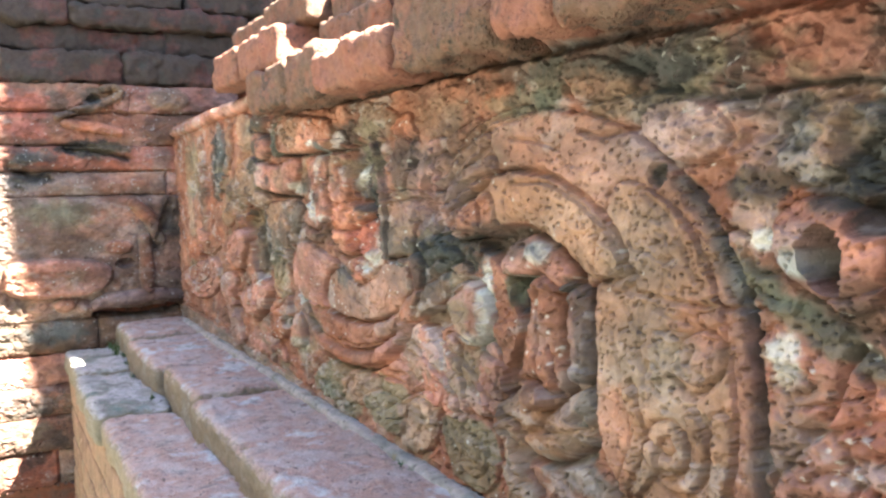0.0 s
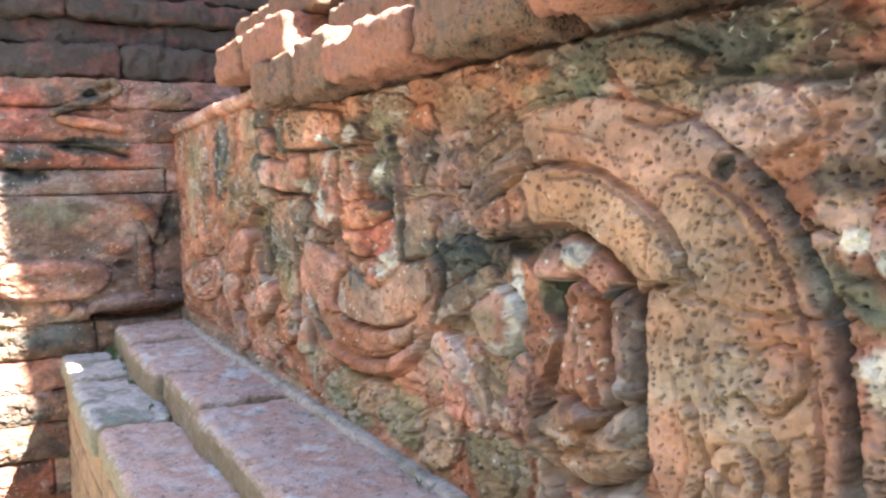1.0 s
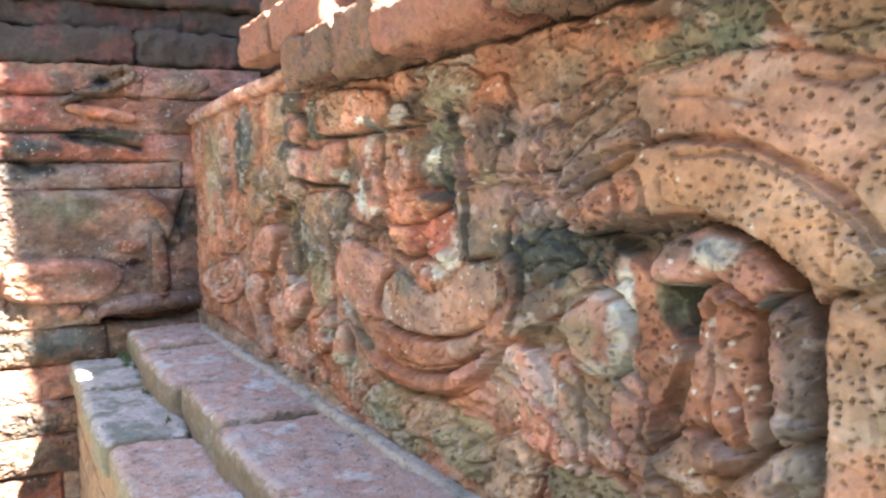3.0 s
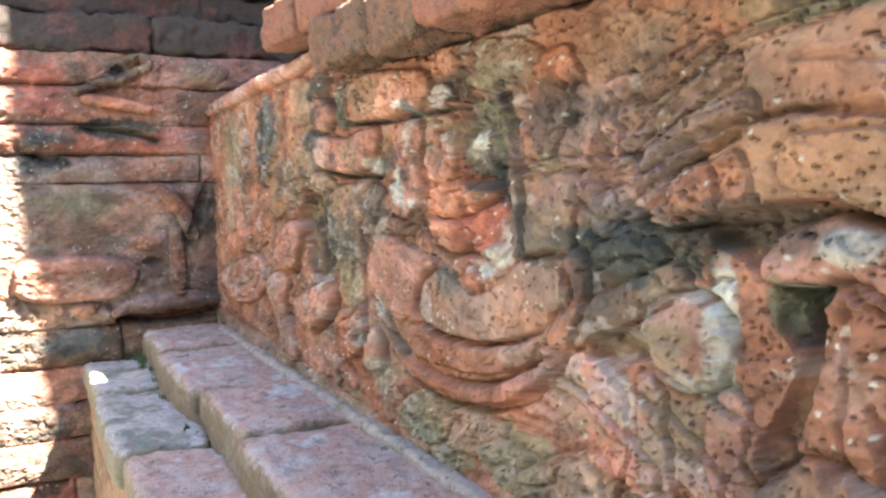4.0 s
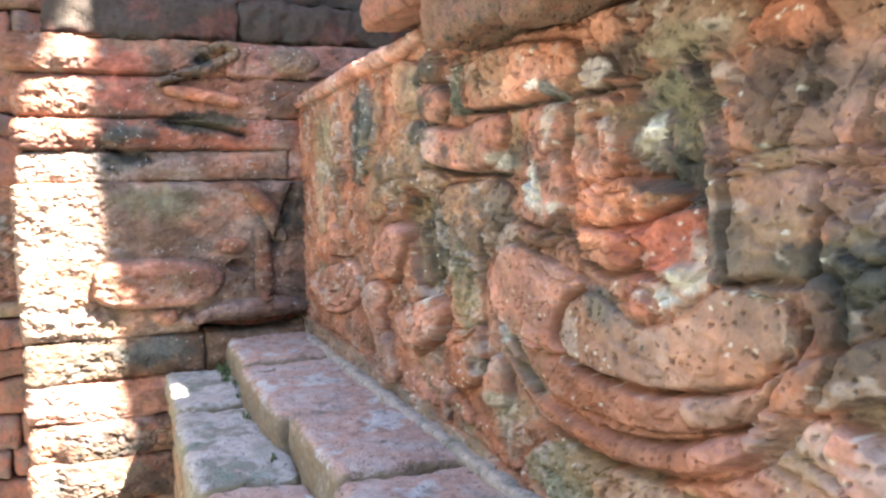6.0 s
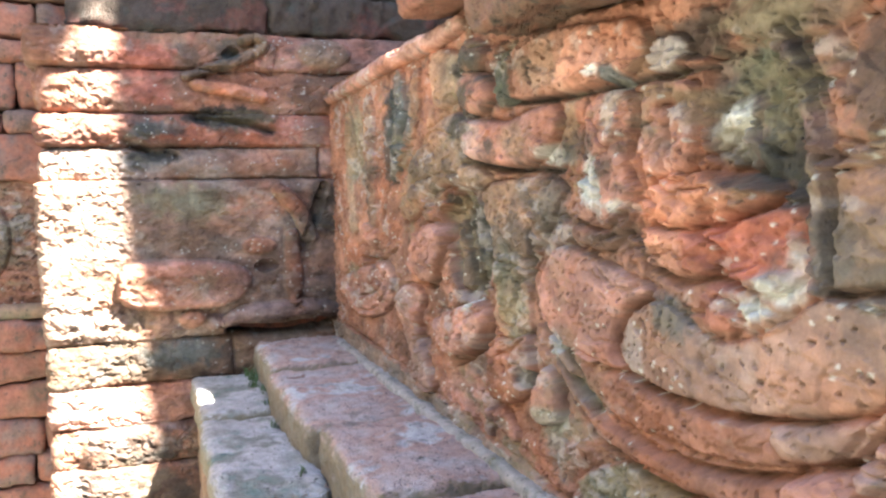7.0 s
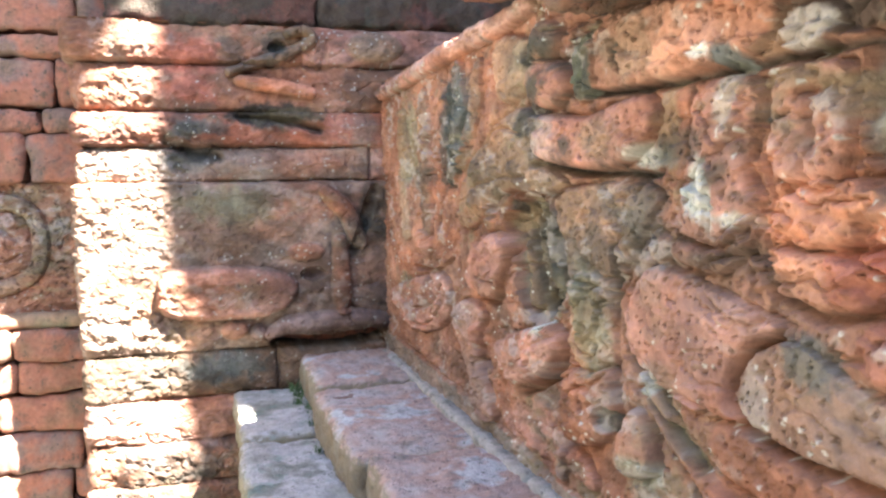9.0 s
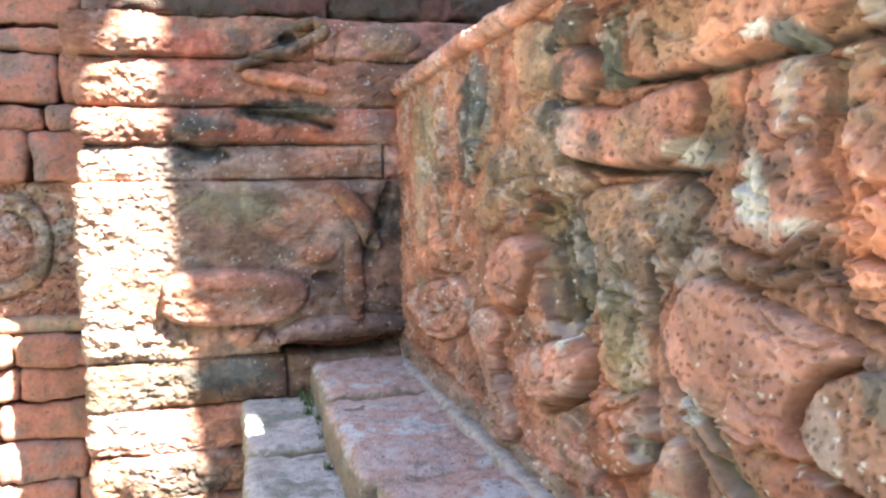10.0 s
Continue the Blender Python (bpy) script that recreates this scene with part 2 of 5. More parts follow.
def worn(t, surface, colour, bump=0.28, roughness=0.92, pit_scale=95.0):
    """Fine grain, pits and relief over a colour."""
    place = add(t, "ShaderNodeNewGeometry").outputs["Position"]
    fine, mid = add(t, "ShaderNodeTexNoise", Scale=260.0, Detail=4.0), add(t, "ShaderNodeTexNoise", Scale=55.0, Detail=6.0, Roughness=0.65)
    pits = add(t, "ShaderNodeTexVoronoi", Scale=pit_scale)
    for n in (fine, mid, pits):
        t.links.new(place, n.inputs["Vector"])
    hole = add(t, "ShaderNodeMapRange")
    hole.inputs["From Min"].default_value, hole.inputs["From Max"].default_value = 0.12, 0.32
    t.links.new(pits.outputs["Distance"], hole.inputs["Value"])
    speck = add(t, "ShaderNodeMapRange")
    speck.inputs["From Min"].default_value, speck.inputs["From Max"].default_value = 0.3, 0.7
    speck.inputs["To Min"].default_value, speck.inputs["To Max"].default_value = 0.78, 1.22
    t.links.new(mid.outputs["Fac"], speck.inputs["Value"])
    tint = add(t, "ShaderNodeMix")
    tint.data_type, tint.blend_type = "RGBA", "MULTIPLY"
    tint.inputs["Factor"].default_value = 1.0
    t.links.new(colour, tint.inputs[6]), t.links.new(speck.outputs["Result"], tint.inputs[7])
    t.links.new(tint.outputs[2], surface.inputs["Base Color"])
    total = add(t, "ShaderNodeMath")
    total.operation = "ADD"
    t.links.new(fine.outputs["Fac"], total.inputs[0]), t.links.new(mid.outputs["Fac"], total.inputs[1])
    both = add(t, "ShaderNodeMath")
    both.operation = "ADD"
    t.links.new(total.outputs[0], both.inputs[0]), t.links.new(hole.outputs["Result"], both.inputs[1])
    relief = add(t, "ShaderNodeBump", Strength=bump, Distance=0.006)
    t.links.new(both.outputs[0], relief.inputs["Height"]), t.links.new(relief.outputs["Normal"], surface.inputs["Normal"])
    surface.inputs["Roughness"].default_value, surface.inputs["Specular IOR Level"].default_value = roughness, 0.25


def carved_material():
    m, t, surface = nodes_of("carved_laterite")
    tone = add(t, "ShaderNodeVertexColor")
    tone.layer_name = "tone"
    worn(t, surface, tone.outputs["Color"])
    return m


def stone_material(name, tones, stain_or_shade="dark", amount=0.6, scale=7.0, bump=0.3, riser=""):
    """Weathered block: tones run into one another over a block and differ from block to block."""
    m, t, surface = nodes_of(name)
    place, own = add(t, "ShaderNodeNewGeometry").outputs["Position"], add(t, "ShaderNodeObjectInfo").outputs["Random"]
    broad = add(t, "ShaderNodeTexNoise", Scale=scale, Detail=7.0, Roughness=0.6)
    broad.noise_dimensions = "4D"
    far = add(t, "ShaderNodeMath")
    far.operation = "MULTIPLY"
    far.inputs[1].default_value = 9.0
    t.links.new(own, far.inputs[0]), t.links.new(far.outputs[0], broad.inputs["W"]), t.links.new(place, broad.inputs["Vector"])
    ramp = add(t, "ShaderNodeValToRGB")
    steps = ramp.color_ramp.elements
    for i, tone in enumerate(tones):
        e = steps[i] if i < 2 else steps.new(0.5)
        e.position, e.color = 0.33 + 0.34 * i / (len(tones) - 1), (*TONES[tone], 1)
    t.links.new(broad.outputs["Fac"], ramp.inputs["Fac"])
    patch = add(t, "ShaderNodeTexNoise", Scale=scale * 2.3, Detail=9.0, Roughness=0.72)
    t.links.new(place, patch.inputs["Vector"])
    limit = add(t, "ShaderNodeMapRange")
    limit.inputs["From Min"].default_value, limit.inputs["From Max"].default_value, limit.inputs["To Max"].default_value = 0.54, 0.66, amount
    t.links.new(patch.outputs["Fac"], limit.inputs["Value"])
    mix = add(t, "ShaderNodeMix")
    mix.data_type = "RGBA"
    mix.inputs[7].default_value = (*TONES[stain_or_shade], 1)
    t.links.new(limit.outputs["Result"], mix.inputs["Factor"]), t.links.new(ramp.outputs["Color"], mix.inputs[6])
    # small pores, their inner shade painted as dark specks
    pores = add(t, "ShaderNodeTexNoise", Scale=75.0, Detail=3.0, Roughness=0.55)
    t.links.new(place, pores.inputs["Vector"])
    open_pore = add(t, "ShaderNodeMapRange")
    open_pore.inputs["From Min"].default_value, open_pore.inputs["From Max"].default_value, open_pore.inputs["To Max"].default_value = 0.62, 0.69, 0.75
    t.links.new(pores.outputs["Fac"], open_pore.inputs["Value"])
    pored = add(t, "ShaderNodeMix")
    pored.data_type = "RGBA"
    pored.inputs[7].default_value = (*TONES["dark"], 1)
    t.links.new(open_pore.outputs["Result"], pored.inputs["Factor"]), t.links.new(mix.outputs[2], pored.inputs[6])
    last = pored.outputs[2]
    if riser:
        # algae grows on the upright faces
        upright = add(t, "ShaderNodeSeparateXYZ")
        t.links.new(add(t, "ShaderNodeNewGeometry").outputs["True Normal"], upright.inputs[0])
        side = add(t, "ShaderNodeMapRange")
        side.inputs["From Min"].default_value, side.inputs["From Max"].default_value = 0.75, 0.35
        side.inputs["To Max"].default_value = 0.8
        t.links.new(upright.outputs["Z"], side.inputs["Value"])
        grown = add(t, "ShaderNodeMix")
        grown.data_type = "RGBA"
        grown.inputs[7].default_value = (*TONES[riser], 1)
        t.links.new(side.outputs["Result"], grown.inputs["Factor"]), t.links.new(last, grown.inputs[6])
        last = grown.outputs[2]
    worn(t, surface, last, bump)
    return m


CARVED = carved_material()
BENCH = stone_material("bench_stone", ("mauve", "lavender", "pink", "lavender", "plum", "mauve"), "slate", 0.6, 7.0, 0.7, "olive")
BENCH_GREEN = stone_material("mossy_bench_stone", ("verdigris", "grey", "mauve", "pinkbrown", "grey"), "verdigris", 0.8, 6.0, 0.7, "olive")
BENCH_SIDE = stone_material("bench_side_stone", ("olive", "ochre", "sand", "brown"), "moss", 0.5, 8.0)
COURSE_DARK = stone_material("dark_course_brick", ("umber", "wine", "umber", "brown", "wine", "umber"), "dark", 0.9, 6.0, 0.9)
LEDGE = stone_material("ledge_brick", ("brown", "rust", "brown", "slate", "ochre", "rust"), "dark", 0.9, 8.0, 0.9)
LEDGE_RED = stone_material("red_ledge_brick", ("red", "rust", "orange", "red"), "dark", 0.7, 6.0, 0.6)
COURSE = stone_material("course_brick", ("brown", "plum", "red", "rust", "brown"), "dark", 0.85, 6.0)
MORTAR = stone_material("lime_mortar", ("grey", "lilac", "olive", "grey"), "moss", 0.6, 12.0, 0.5)
EARTH = stone_material("grassy_earth", ("moss", "grey", "moss"), "dark", 0.3, 1.5)


# ---- solid stones ----
def stone(name, low, high, material, parent=None, step=0.012, radius=0.014, bumpy=0.006, seed=0, taper=0.0):
    """A worn block with rounded edges, closed on all sides."""
    low, high = np.array(low, float), np.array(high, float)
    size, mid = high - low, (high + low) / 2
    points, quads, start = [], [], 0
    for axis in range(3):
        a, b = (axis + 1) % 3, (axis + 2) % 3
        na, nb = max(3, int(size[a] / step)), max(3, int(size[b] / step))
        ga, gb = np.meshgrid(np.linspace(-0.5, 0.5, na + 1), np.linspace(-0.5, 0.5, nb + 1))
        at = np.arange(ga.size).reshape(ga.shape)
        for side in (-0.5, 0.5):
            p = np.zeros((ga.size, 3))
            p[:, axis], p[:, a], p[:, b] = side, ga.ravel(), gb.ravel()
            q = np.stack([at[:-1, :-1], at[:-1, 1:], at[1:, 1:], at[1:, :-1]], -1).reshape(-1, 4)
            points.append(p), quads.append((q if side > 0 else q[:, ::-1]) + start)
            start += ga.size
    p, quads = np.concatenate(points) * size, np.concatenate(quads)
    _, first, index = np.unique(np.round(p, 5), axis=0, return_index=True, return_inverse=True)
    p, quads = p[first], index.reshape(-1)[quads]
    r = min(radius, 0.45 * size.min())
    core = np.clip(p, -size / 2 + r, size / 2 - r)
    out = p - core
    length = np.linalg.norm(out, axis=1)[:, None]
    way = out / np.maximum(length, 1e-9)
    p = core + way * np.minimum(length, r)
    g = p + mid
    n = rough(g[:, 0] * 9 + seed, g[:, 1] * 9, g[:, 2] * 9 + seed) * 1.6 + rough(g[:, 0] * 40, g[:, 1] * 40 + seed, g[:, 2] * 40) + 0.5 * rough(g[:, 0] * 90, g[:, 1] * 90 + seed, g[:, 2] * 90, 2)
    p = p + way * (bumpy * n)[:, None]
    p[:, :2] *= (1 - taper * (p[:, 2] / size[2] + 0.5))[:, None]
    me = bpy.data.meshes.new(name)
    me.from_pydata((p + mid).tolist(), [], quads.tolist())
    me.polygons.foreach_set("use_smooth", np.ones(len(quads), bool))
    me.materials.append(material)
    ob = new(name, me)
    ob.parent = parent
    return ob


# ---- ground, and unseen walls added to block sun and sky ----
def ground():
    n = 60
    a = np.linspace(-1, 1, n)
    a = np.sign(a) * np.abs(a) ** 3 * 900
    x, y = np.meshgrid(a, a)
    z = 0.05 * rough(x * 0.7, y * 0.7) - 0.03
    at = np.arange(n * n).reshape(n, n)
    quads = np.stack([at[:-1, :-1], at[:-1, 1:], at[1:, 1:], at[1:, :-1]], -1).reshape(-1, 4)
    me = bpy.data.meshes.new("ground")
    me.from_pydata(np.c_[x.ravel(), y.ravel(), z.ravel()].tolist(), [], quads.tolist())
    me.materials.append(EARTH)
    tagged(new("ground", me), kind="structure")


ground()
# two unseen walls, added to hold back sky light from pier and frieze
tagged(stone("wall_east", (6.6, -4.4, 0), (7.0, 1.2, 4.6), EARTH, step=0.3, radius=0.02, bumpy=0.0), kind="structure")
tagged(stone("wall_south", (-8, -4.4, 0), (6.6, -4, 4.6), EARTH, step=0.3, radius=0.02, bumpy=0.0), kind="structure")
# unseen blocks, added to shape the edge of the sun stripe on the pier
tagged(stone("wall_tower", (-3, 1.5, 0), (2.475, 3.0, 5.7), COURSE, step=0.2, radius=0.01, bumpy=0.0), kind="structure")
tagged(stone("wall_tower_top", (-3, 1.5, 5.7), (2.53, 3.0, 8.5), COURSE, step=0.2, radius=0.01, bumpy=0.0), kind="structure")
# added higher up so that the recess stays out of the sun
tagged(stone("wall_tower_head", (2.535, 1.5, 6.95), (5.0, 1.56, 9.5), COURSE, step=0.2, radius=0.01, bumpy=0.0), kind="structure")

# ---- carved wall ----
EVEN = {"scroll_arch", "scroll_lip", "petal", "bowl", "bowl_rim", "arch_rim", "hollow"}
WHOLE = {"scroll_arch", "scroll_lip", "trunk", "trunk_tip", "boss", "bowl", "niche", "broken_core", "eroded_boss", "hollow", "scallop", "little_arch", "base_roll", "arch_rim"}
wall_north = tagged(stone("wall_north", (-0.5, 0.12, -0.1), (5.5, 0.42, 1.66), COURSE, step=0.06, bumpy=0.0), kind="structure")
frieze = Relief(-0.06, 3.62, 0.86, 1.735, 0.0025, TONES["rust"], 3, 0.008)
frieze.dome("plinth_strip", [(-0.06, 0.87), (0.8, 0.87), (1.6, 0.87), (1.6, 0.91), (0.8, 0.945), (-0.06, 0.955)], 0.012, 0.012, "grey", amount=0.6)

# crevice below the ledge, the ledge's shade painted dark along it
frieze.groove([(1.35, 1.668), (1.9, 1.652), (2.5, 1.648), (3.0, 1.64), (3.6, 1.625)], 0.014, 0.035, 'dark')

# broad tones of the wall
frieze.stain_or_shade(3.145, 1.588, 0.35, 0.12, 'red', 0.8)
frieze.stain_or_shade(3.114, 1.577, 0.12, 0.05, 'salmon', 0.7)
frieze.stain_or_shade(2.943, 1.517, 0.1, 0.07, 'pink', 0.9)
frieze.stain_or_shade(2.961, 1.519, 0.05, 0.05, 'salmon', 0.7)
frieze.stain_or_shade(3.08, 1.501, 0.05, 0.07, 'dark', 0.75)
frieze.stain_or_shade(2.915, 1.58, 0.12, 0.03, 'dark', 0.7)
frieze.stain_or_shade(2.669, 1.595, 0.06, 0.05, 'moss', 0.7)
frieze.stain_or_shade(2.864, 1.551, 0.12, 0.025, 'moss', 0.6)
frieze.stain_or_shade(3.052, 1.442, 0.05, 0.03, 'dark', 0.7)
frieze.stain_or_shade(3.15, 1.292, 0.22, 0.03, 'moss', 0.8, turn=-25)
frieze.stain_or_shade(3.177, 1.457, 0.12, 0.05, 'dark', 0.55)
frieze.stain_or_shade(3.059, 1.508, 0.05, 0.09, 'pink', 0.5)
frieze.stain_or_shade(3.146, 1.518, 0.05, 0.05, 'ochre', 0.6)
frieze.stain_or_shade(3.182, 1.203, 0.2, 0.12, 'red', 0.85)
frieze.stain_or_shade(3.17, 1.222, 0.07, 0.05, 'salmon', 0.6)
frieze.stain_or_shade(3.113, 1.167, 0.07, 0.08, 'grey', 0.6)
frieze.stain_or_shade(2.353, 1.56, 0.12, 0.06, 'ochre', 0.7)
frieze.stain_or_shade(2.053, 1.642, 0.15, 0.04, 'brown', 0.5)
frieze.stain_or_shade(2.342, 1.334, 0.06, 0.05, 'dark', 0.85)
frieze.stain_or_shade(2.202, 1.371, 0.05, 0.1, 'dark', 0.55)
frieze.stain_or_shade(2.445, 1.311, 0.03, 0.02, 'dark', 0.8)
frieze.stain_or_shade(2.358, 1.336, 0.12, 0.06, 'dark', 0.75)
frieze.stain_or_shade(2.256, 1.305, 0.05, 0.05, 'dark', 0.8)
frieze.stain_or_shade(2.414, 1.376, 0.06, 0.05, 'dark', 0.75)
frieze.stain_or_shade(2.175, 1.353, 0.07, 0.1, 'brown', 0.5)
frieze.stain_or_shade(2.196, 1.367, 0.05, 0.08, 'ochre', 0.7)
frieze.stain_or_shade(2.274, 1.472, 0.09, 0.08, 'pink', 0.55)
frieze.stain_or_shade(2.164, 1.495, 0.05, 0.07, 'dark', 0.45)
# darkness inside the niche, painted as tone
frieze.stain_or_shade(1.998, 1.457, 0.07, 0.11, 'dark', 0.85)
frieze.stain_or_shade(1.834, 0.948, 0.16, 0.05, 'olive', 0.8)
frieze.stain_or_shade(2.048, 0.99, 0.16, 0.05, 'olive', 0.8)
frieze.stain_or_shade(1.588, 0.981, 0.05, 0.05, 'grey', 0.7)
frieze.stain_or_shade(2.257, 1.105, 0.12, 0.07, 'salmon', 0.8)
frieze.stain_or_shade(1.901, 1.394, 0.16, 0.05, 'orange', 0.9)
frieze.stain_or_shade(2.025, 1.324, 0.07, 0.04, 'red', 0.9)
frieze.stain_or_shade(0.728, 1.559, 0.06, 0.14, 'dark', 0.8)
frieze.stain_or_shade(0.349, 1.541, 0.09, 0.12, 'olive', 0.7)
frieze.stain_or_shade(1.064, 1.491, 0.12, 0.1, 'ochre', 0.7)
frieze.stain_or_shade(1.304, 1.377, 0.12, 0.1, 'brown', 0.6)
frieze.stain_or_shade(1.148, 1.3, 0.05, 0.14, 'dark', 0.55)
frieze.stain_or_shade(0.604, 1.091, 0.1, 0.1, 'salmon', 0.7)
frieze.stain_or_shade(1.43, 1.285, 0.06, 0.14, 'olive', 0.6)
frieze.stain_or_shade(1.196, 0.971, 0.14, 0.06, 'salmon', 0.7)
frieze.stain_or_shade(1.393, 1.605, 0.05, 0.05, 'moss', 0.7)
frieze.stain_or_shade(1.909, 1.573, 0.16, 0.03, 'dark', 0.7)
frieze.stain_or_shade(1.808, 1.557, 0.03, 0.03, 'ochre', 0.7)

# great arch of the scroll with its lip
frieze.dome('scroll_arch', [(2.38, 1.448), (2.433, 1.506), (2.526, 1.543), (2.639, 1.558), (2.761, 1.546), (2.864, 1.508), (2.939, 1.457), (2.992, 1.401), (3.03, 1.343), (3.047, 1.301), (3.06, 1.215), (3.066, 1.154), (3.065, 1.094), (2.873, 1.024), (2.834, 1.042), (2.799, 1.087), (2.789, 1.196), (2.789, 1.298), (2.746, 1.342), (2.679, 1.375), (2.589, 1.386), (2.485, 1.371), (2.377, 1.377)], 0.032, 0.022, 'pinkbrown', amount=0.6)
frieze.dome('scroll_arch', [(2.795, 1.299), (2.831, 1.437), (2.885, 1.444), (2.943, 1.41), (2.984, 1.365), (3.005, 1.315), (3.022, 1.272), (3.024, 1.089), (2.851, 1.032), (2.799, 1.111), (2.794, 1.205)], 0.006, 0.03, 'ochre', amount=0.8)
frieze.dome('scroll_lip', [(2.366, 1.382), (2.43, 1.428), (2.523, 1.458), (2.606, 1.468), (2.694, 1.455), (2.778, 1.42), (2.836, 1.374), (2.86, 1.336), (2.847, 1.325), (2.795, 1.314), (2.786, 1.305), (2.733, 1.347), (2.665, 1.377), (2.589, 1.386), (2.512, 1.37), (2.427, 1.354)], 0.022, 0.03, 'ochre')
frieze.dome('scroll_lip', [(2.598, 1.446), (2.694, 1.445), (2.772, 1.414), (2.831, 1.37), (2.85, 1.334), (2.795, 1.322), (2.727, 1.356), (2.665, 1.387), (2.589, 1.398)], 0.005, 0.02, 'ochre', amount=0.8)
frieze.dome('scroll_lip', [(2.36, 1.385), (2.4, 1.405), (2.46, 1.425), (2.5, 1.42), (2.505, 1.375), (2.44, 1.355), (2.39, 1.362)], 0.02, 0.03, 'salmon')
frieze.groove([(2.389, 1.418), (2.488, 1.458), (2.607, 1.473), (2.695, 1.461), (2.784, 1.424), (2.842, 1.378), (2.866, 1.335), (2.872, 1.318), (2.855, 1.312)], 0.007, 0.016)
frieze.groove([(2.883, 1.44), (2.92, 1.413), (2.953, 1.376), (2.973, 1.331)], 0.006, 0.008)
frieze.groove([(2.943, 1.45), (2.984, 1.407), (3.015, 1.364), (3.036, 1.318), (3.05, 1.295), (3.059, 1.24), (3.065, 1.179), (3.068, 1.098)], 0.012, 0.009, 'slate')
frieze.groove([(3.05, 1.295), (3.059, 1.24), (3.064, 1.179), (3.068, 1.098)], 0.006, 0.016)
frieze.groove([(2.836, 1.304), (2.884, 1.307), (2.943, 1.304), (2.997, 1.304), (3.046, 1.305)], 0.004, 0.01)
frieze.groove([(2.433, 1.521), (2.526, 1.552), (2.593, 1.56)], 0.007, 0.012)
frieze.groove([(2.592, 1.521), (2.653, 1.513), (2.722, 1.495)], 0.004, 0.008)
frieze.groove([(2.761, 1.521), (2.809, 1.512), (2.864, 1.519)], 0.006, 0.015)
frieze.band('arch_rim', [(2.358, 1.448), (2.433, 1.514), (2.526, 1.549), (2.632, 1.563)], 0.01, 0.016, 'brown')

# carving on the foot of the arch
frieze.dome('rosette', [(2.957, 1.255), (2.993, 1.274), (3.018, 1.265), (3.016, 1.232), (2.985, 1.202), (2.958, 1.2), (2.944, 1.225)], 0.014, 0.02, 'pinkbrown')
frieze.groove([(2.948, 1.205), (2.985, 1.204), (3.014, 1.228), (3.021, 1.262)], 0.006, 0.01)
frieze.groove([(2.976, 1.251), (2.967, 1.229), (2.993, 1.222)], 0.005, 0.008)
frieze.boss('rosette', 2.929, 1.229, 0.03, 0.04, 0.012, 'sand')
frieze.boss('rosette', 2.915, 1.173, 0.035, 0.025, 0.014, 'sand')
frieze.boss('rosette', 2.958, 1.169, 0.04, 0.02, 0.01, 'sand')
frieze.band('curl', [(2.944, 1.148), (2.92, 1.14), (2.907, 1.117), (2.92, 1.095), (2.949, 1.1), (2.962, 1.125), (2.953, 1.14)], 0.011, 0.018, 'sand')
frieze.band('curl', [(2.976, 1.17), (2.985, 1.138), (2.982, 1.103), (2.963, 1.082), (2.934, 1.078)], 0.012, 0.014, 'ochre')
frieze.band('curl', [(3.016, 1.17), (3.019, 1.128), (3.014, 1.086)], 0.015, 0.012, 'ochre')
frieze.band('curl', [(2.873, 1.047), (2.899, 1.082), (2.905, 1.109)], 0.012, 0.016, 'sand')
frieze.band('curl', [(2.84, 1.029), (2.862, 1.066), (2.879, 1.109), (2.868, 1.173)], 0.012, 0.012, 'ochre')
frieze.groove([(2.998, 1.168), (3.001, 1.122), (2.985, 1.084)], 0.005, 0.012)
frieze.groove([(2.819, 1.271), (2.846, 1.214), (2.84, 1.137)], 0.004, 0.005)
frieze.groove([(2.89, 1.294), (2.884, 1.236), (2.894, 1.187)], 0.006, 0.008)
frieze.boss('rosette', 2.9, 1.213, 0.012, 0.012, -0.016, None)
frieze.stain_or_shade(2.863, 1.217, 0.06, 0.14, 'ochre', 0.6)
frieze.stain_or_shade(2.829, 1.111, 0.05, 0.08, 'orange', 0.5)
frieze.stain_or_shade(2.997, 1.281, 0.05, 0.03, 'orange', 0.55)

# hollow under the lip, tinted brown for its shade, with the hanging trunk
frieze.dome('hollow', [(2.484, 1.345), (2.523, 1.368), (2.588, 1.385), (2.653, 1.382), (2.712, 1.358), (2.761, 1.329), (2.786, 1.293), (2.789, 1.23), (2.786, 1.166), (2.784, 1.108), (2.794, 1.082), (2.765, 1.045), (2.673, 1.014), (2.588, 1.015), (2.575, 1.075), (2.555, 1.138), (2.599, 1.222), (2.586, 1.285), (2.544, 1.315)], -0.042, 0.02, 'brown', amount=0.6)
frieze.dome('trunk', [(2.551, 1.315), (2.566, 1.35), (2.621, 1.372), (2.683, 1.364), (2.723, 1.337), (2.74, 1.313), (2.706, 1.287), (2.658, 1.305), (2.633, 1.31), (2.586, 1.298)], 0.150, 0.025, 'salmon', amount=0.85)
frieze.boss('trunk', 2.659, 1.343, 0.035, 0.02, 0.020, 'pink', turn=0)
frieze.stain_or_shade(2.653, 1.347, 0.035, 0.018, 'white', 0.6, turn=0)
frieze.dome('trunk', [(2.633, 1.306), (2.703, 1.29), (2.711, 1.239), (2.711, 1.171), (2.699, 1.126), (2.665, 1.102), (2.631, 1.13), (2.59, 1.137), (2.612, 1.207)], 0.150, 0.025, 'rust', amount=0.85)
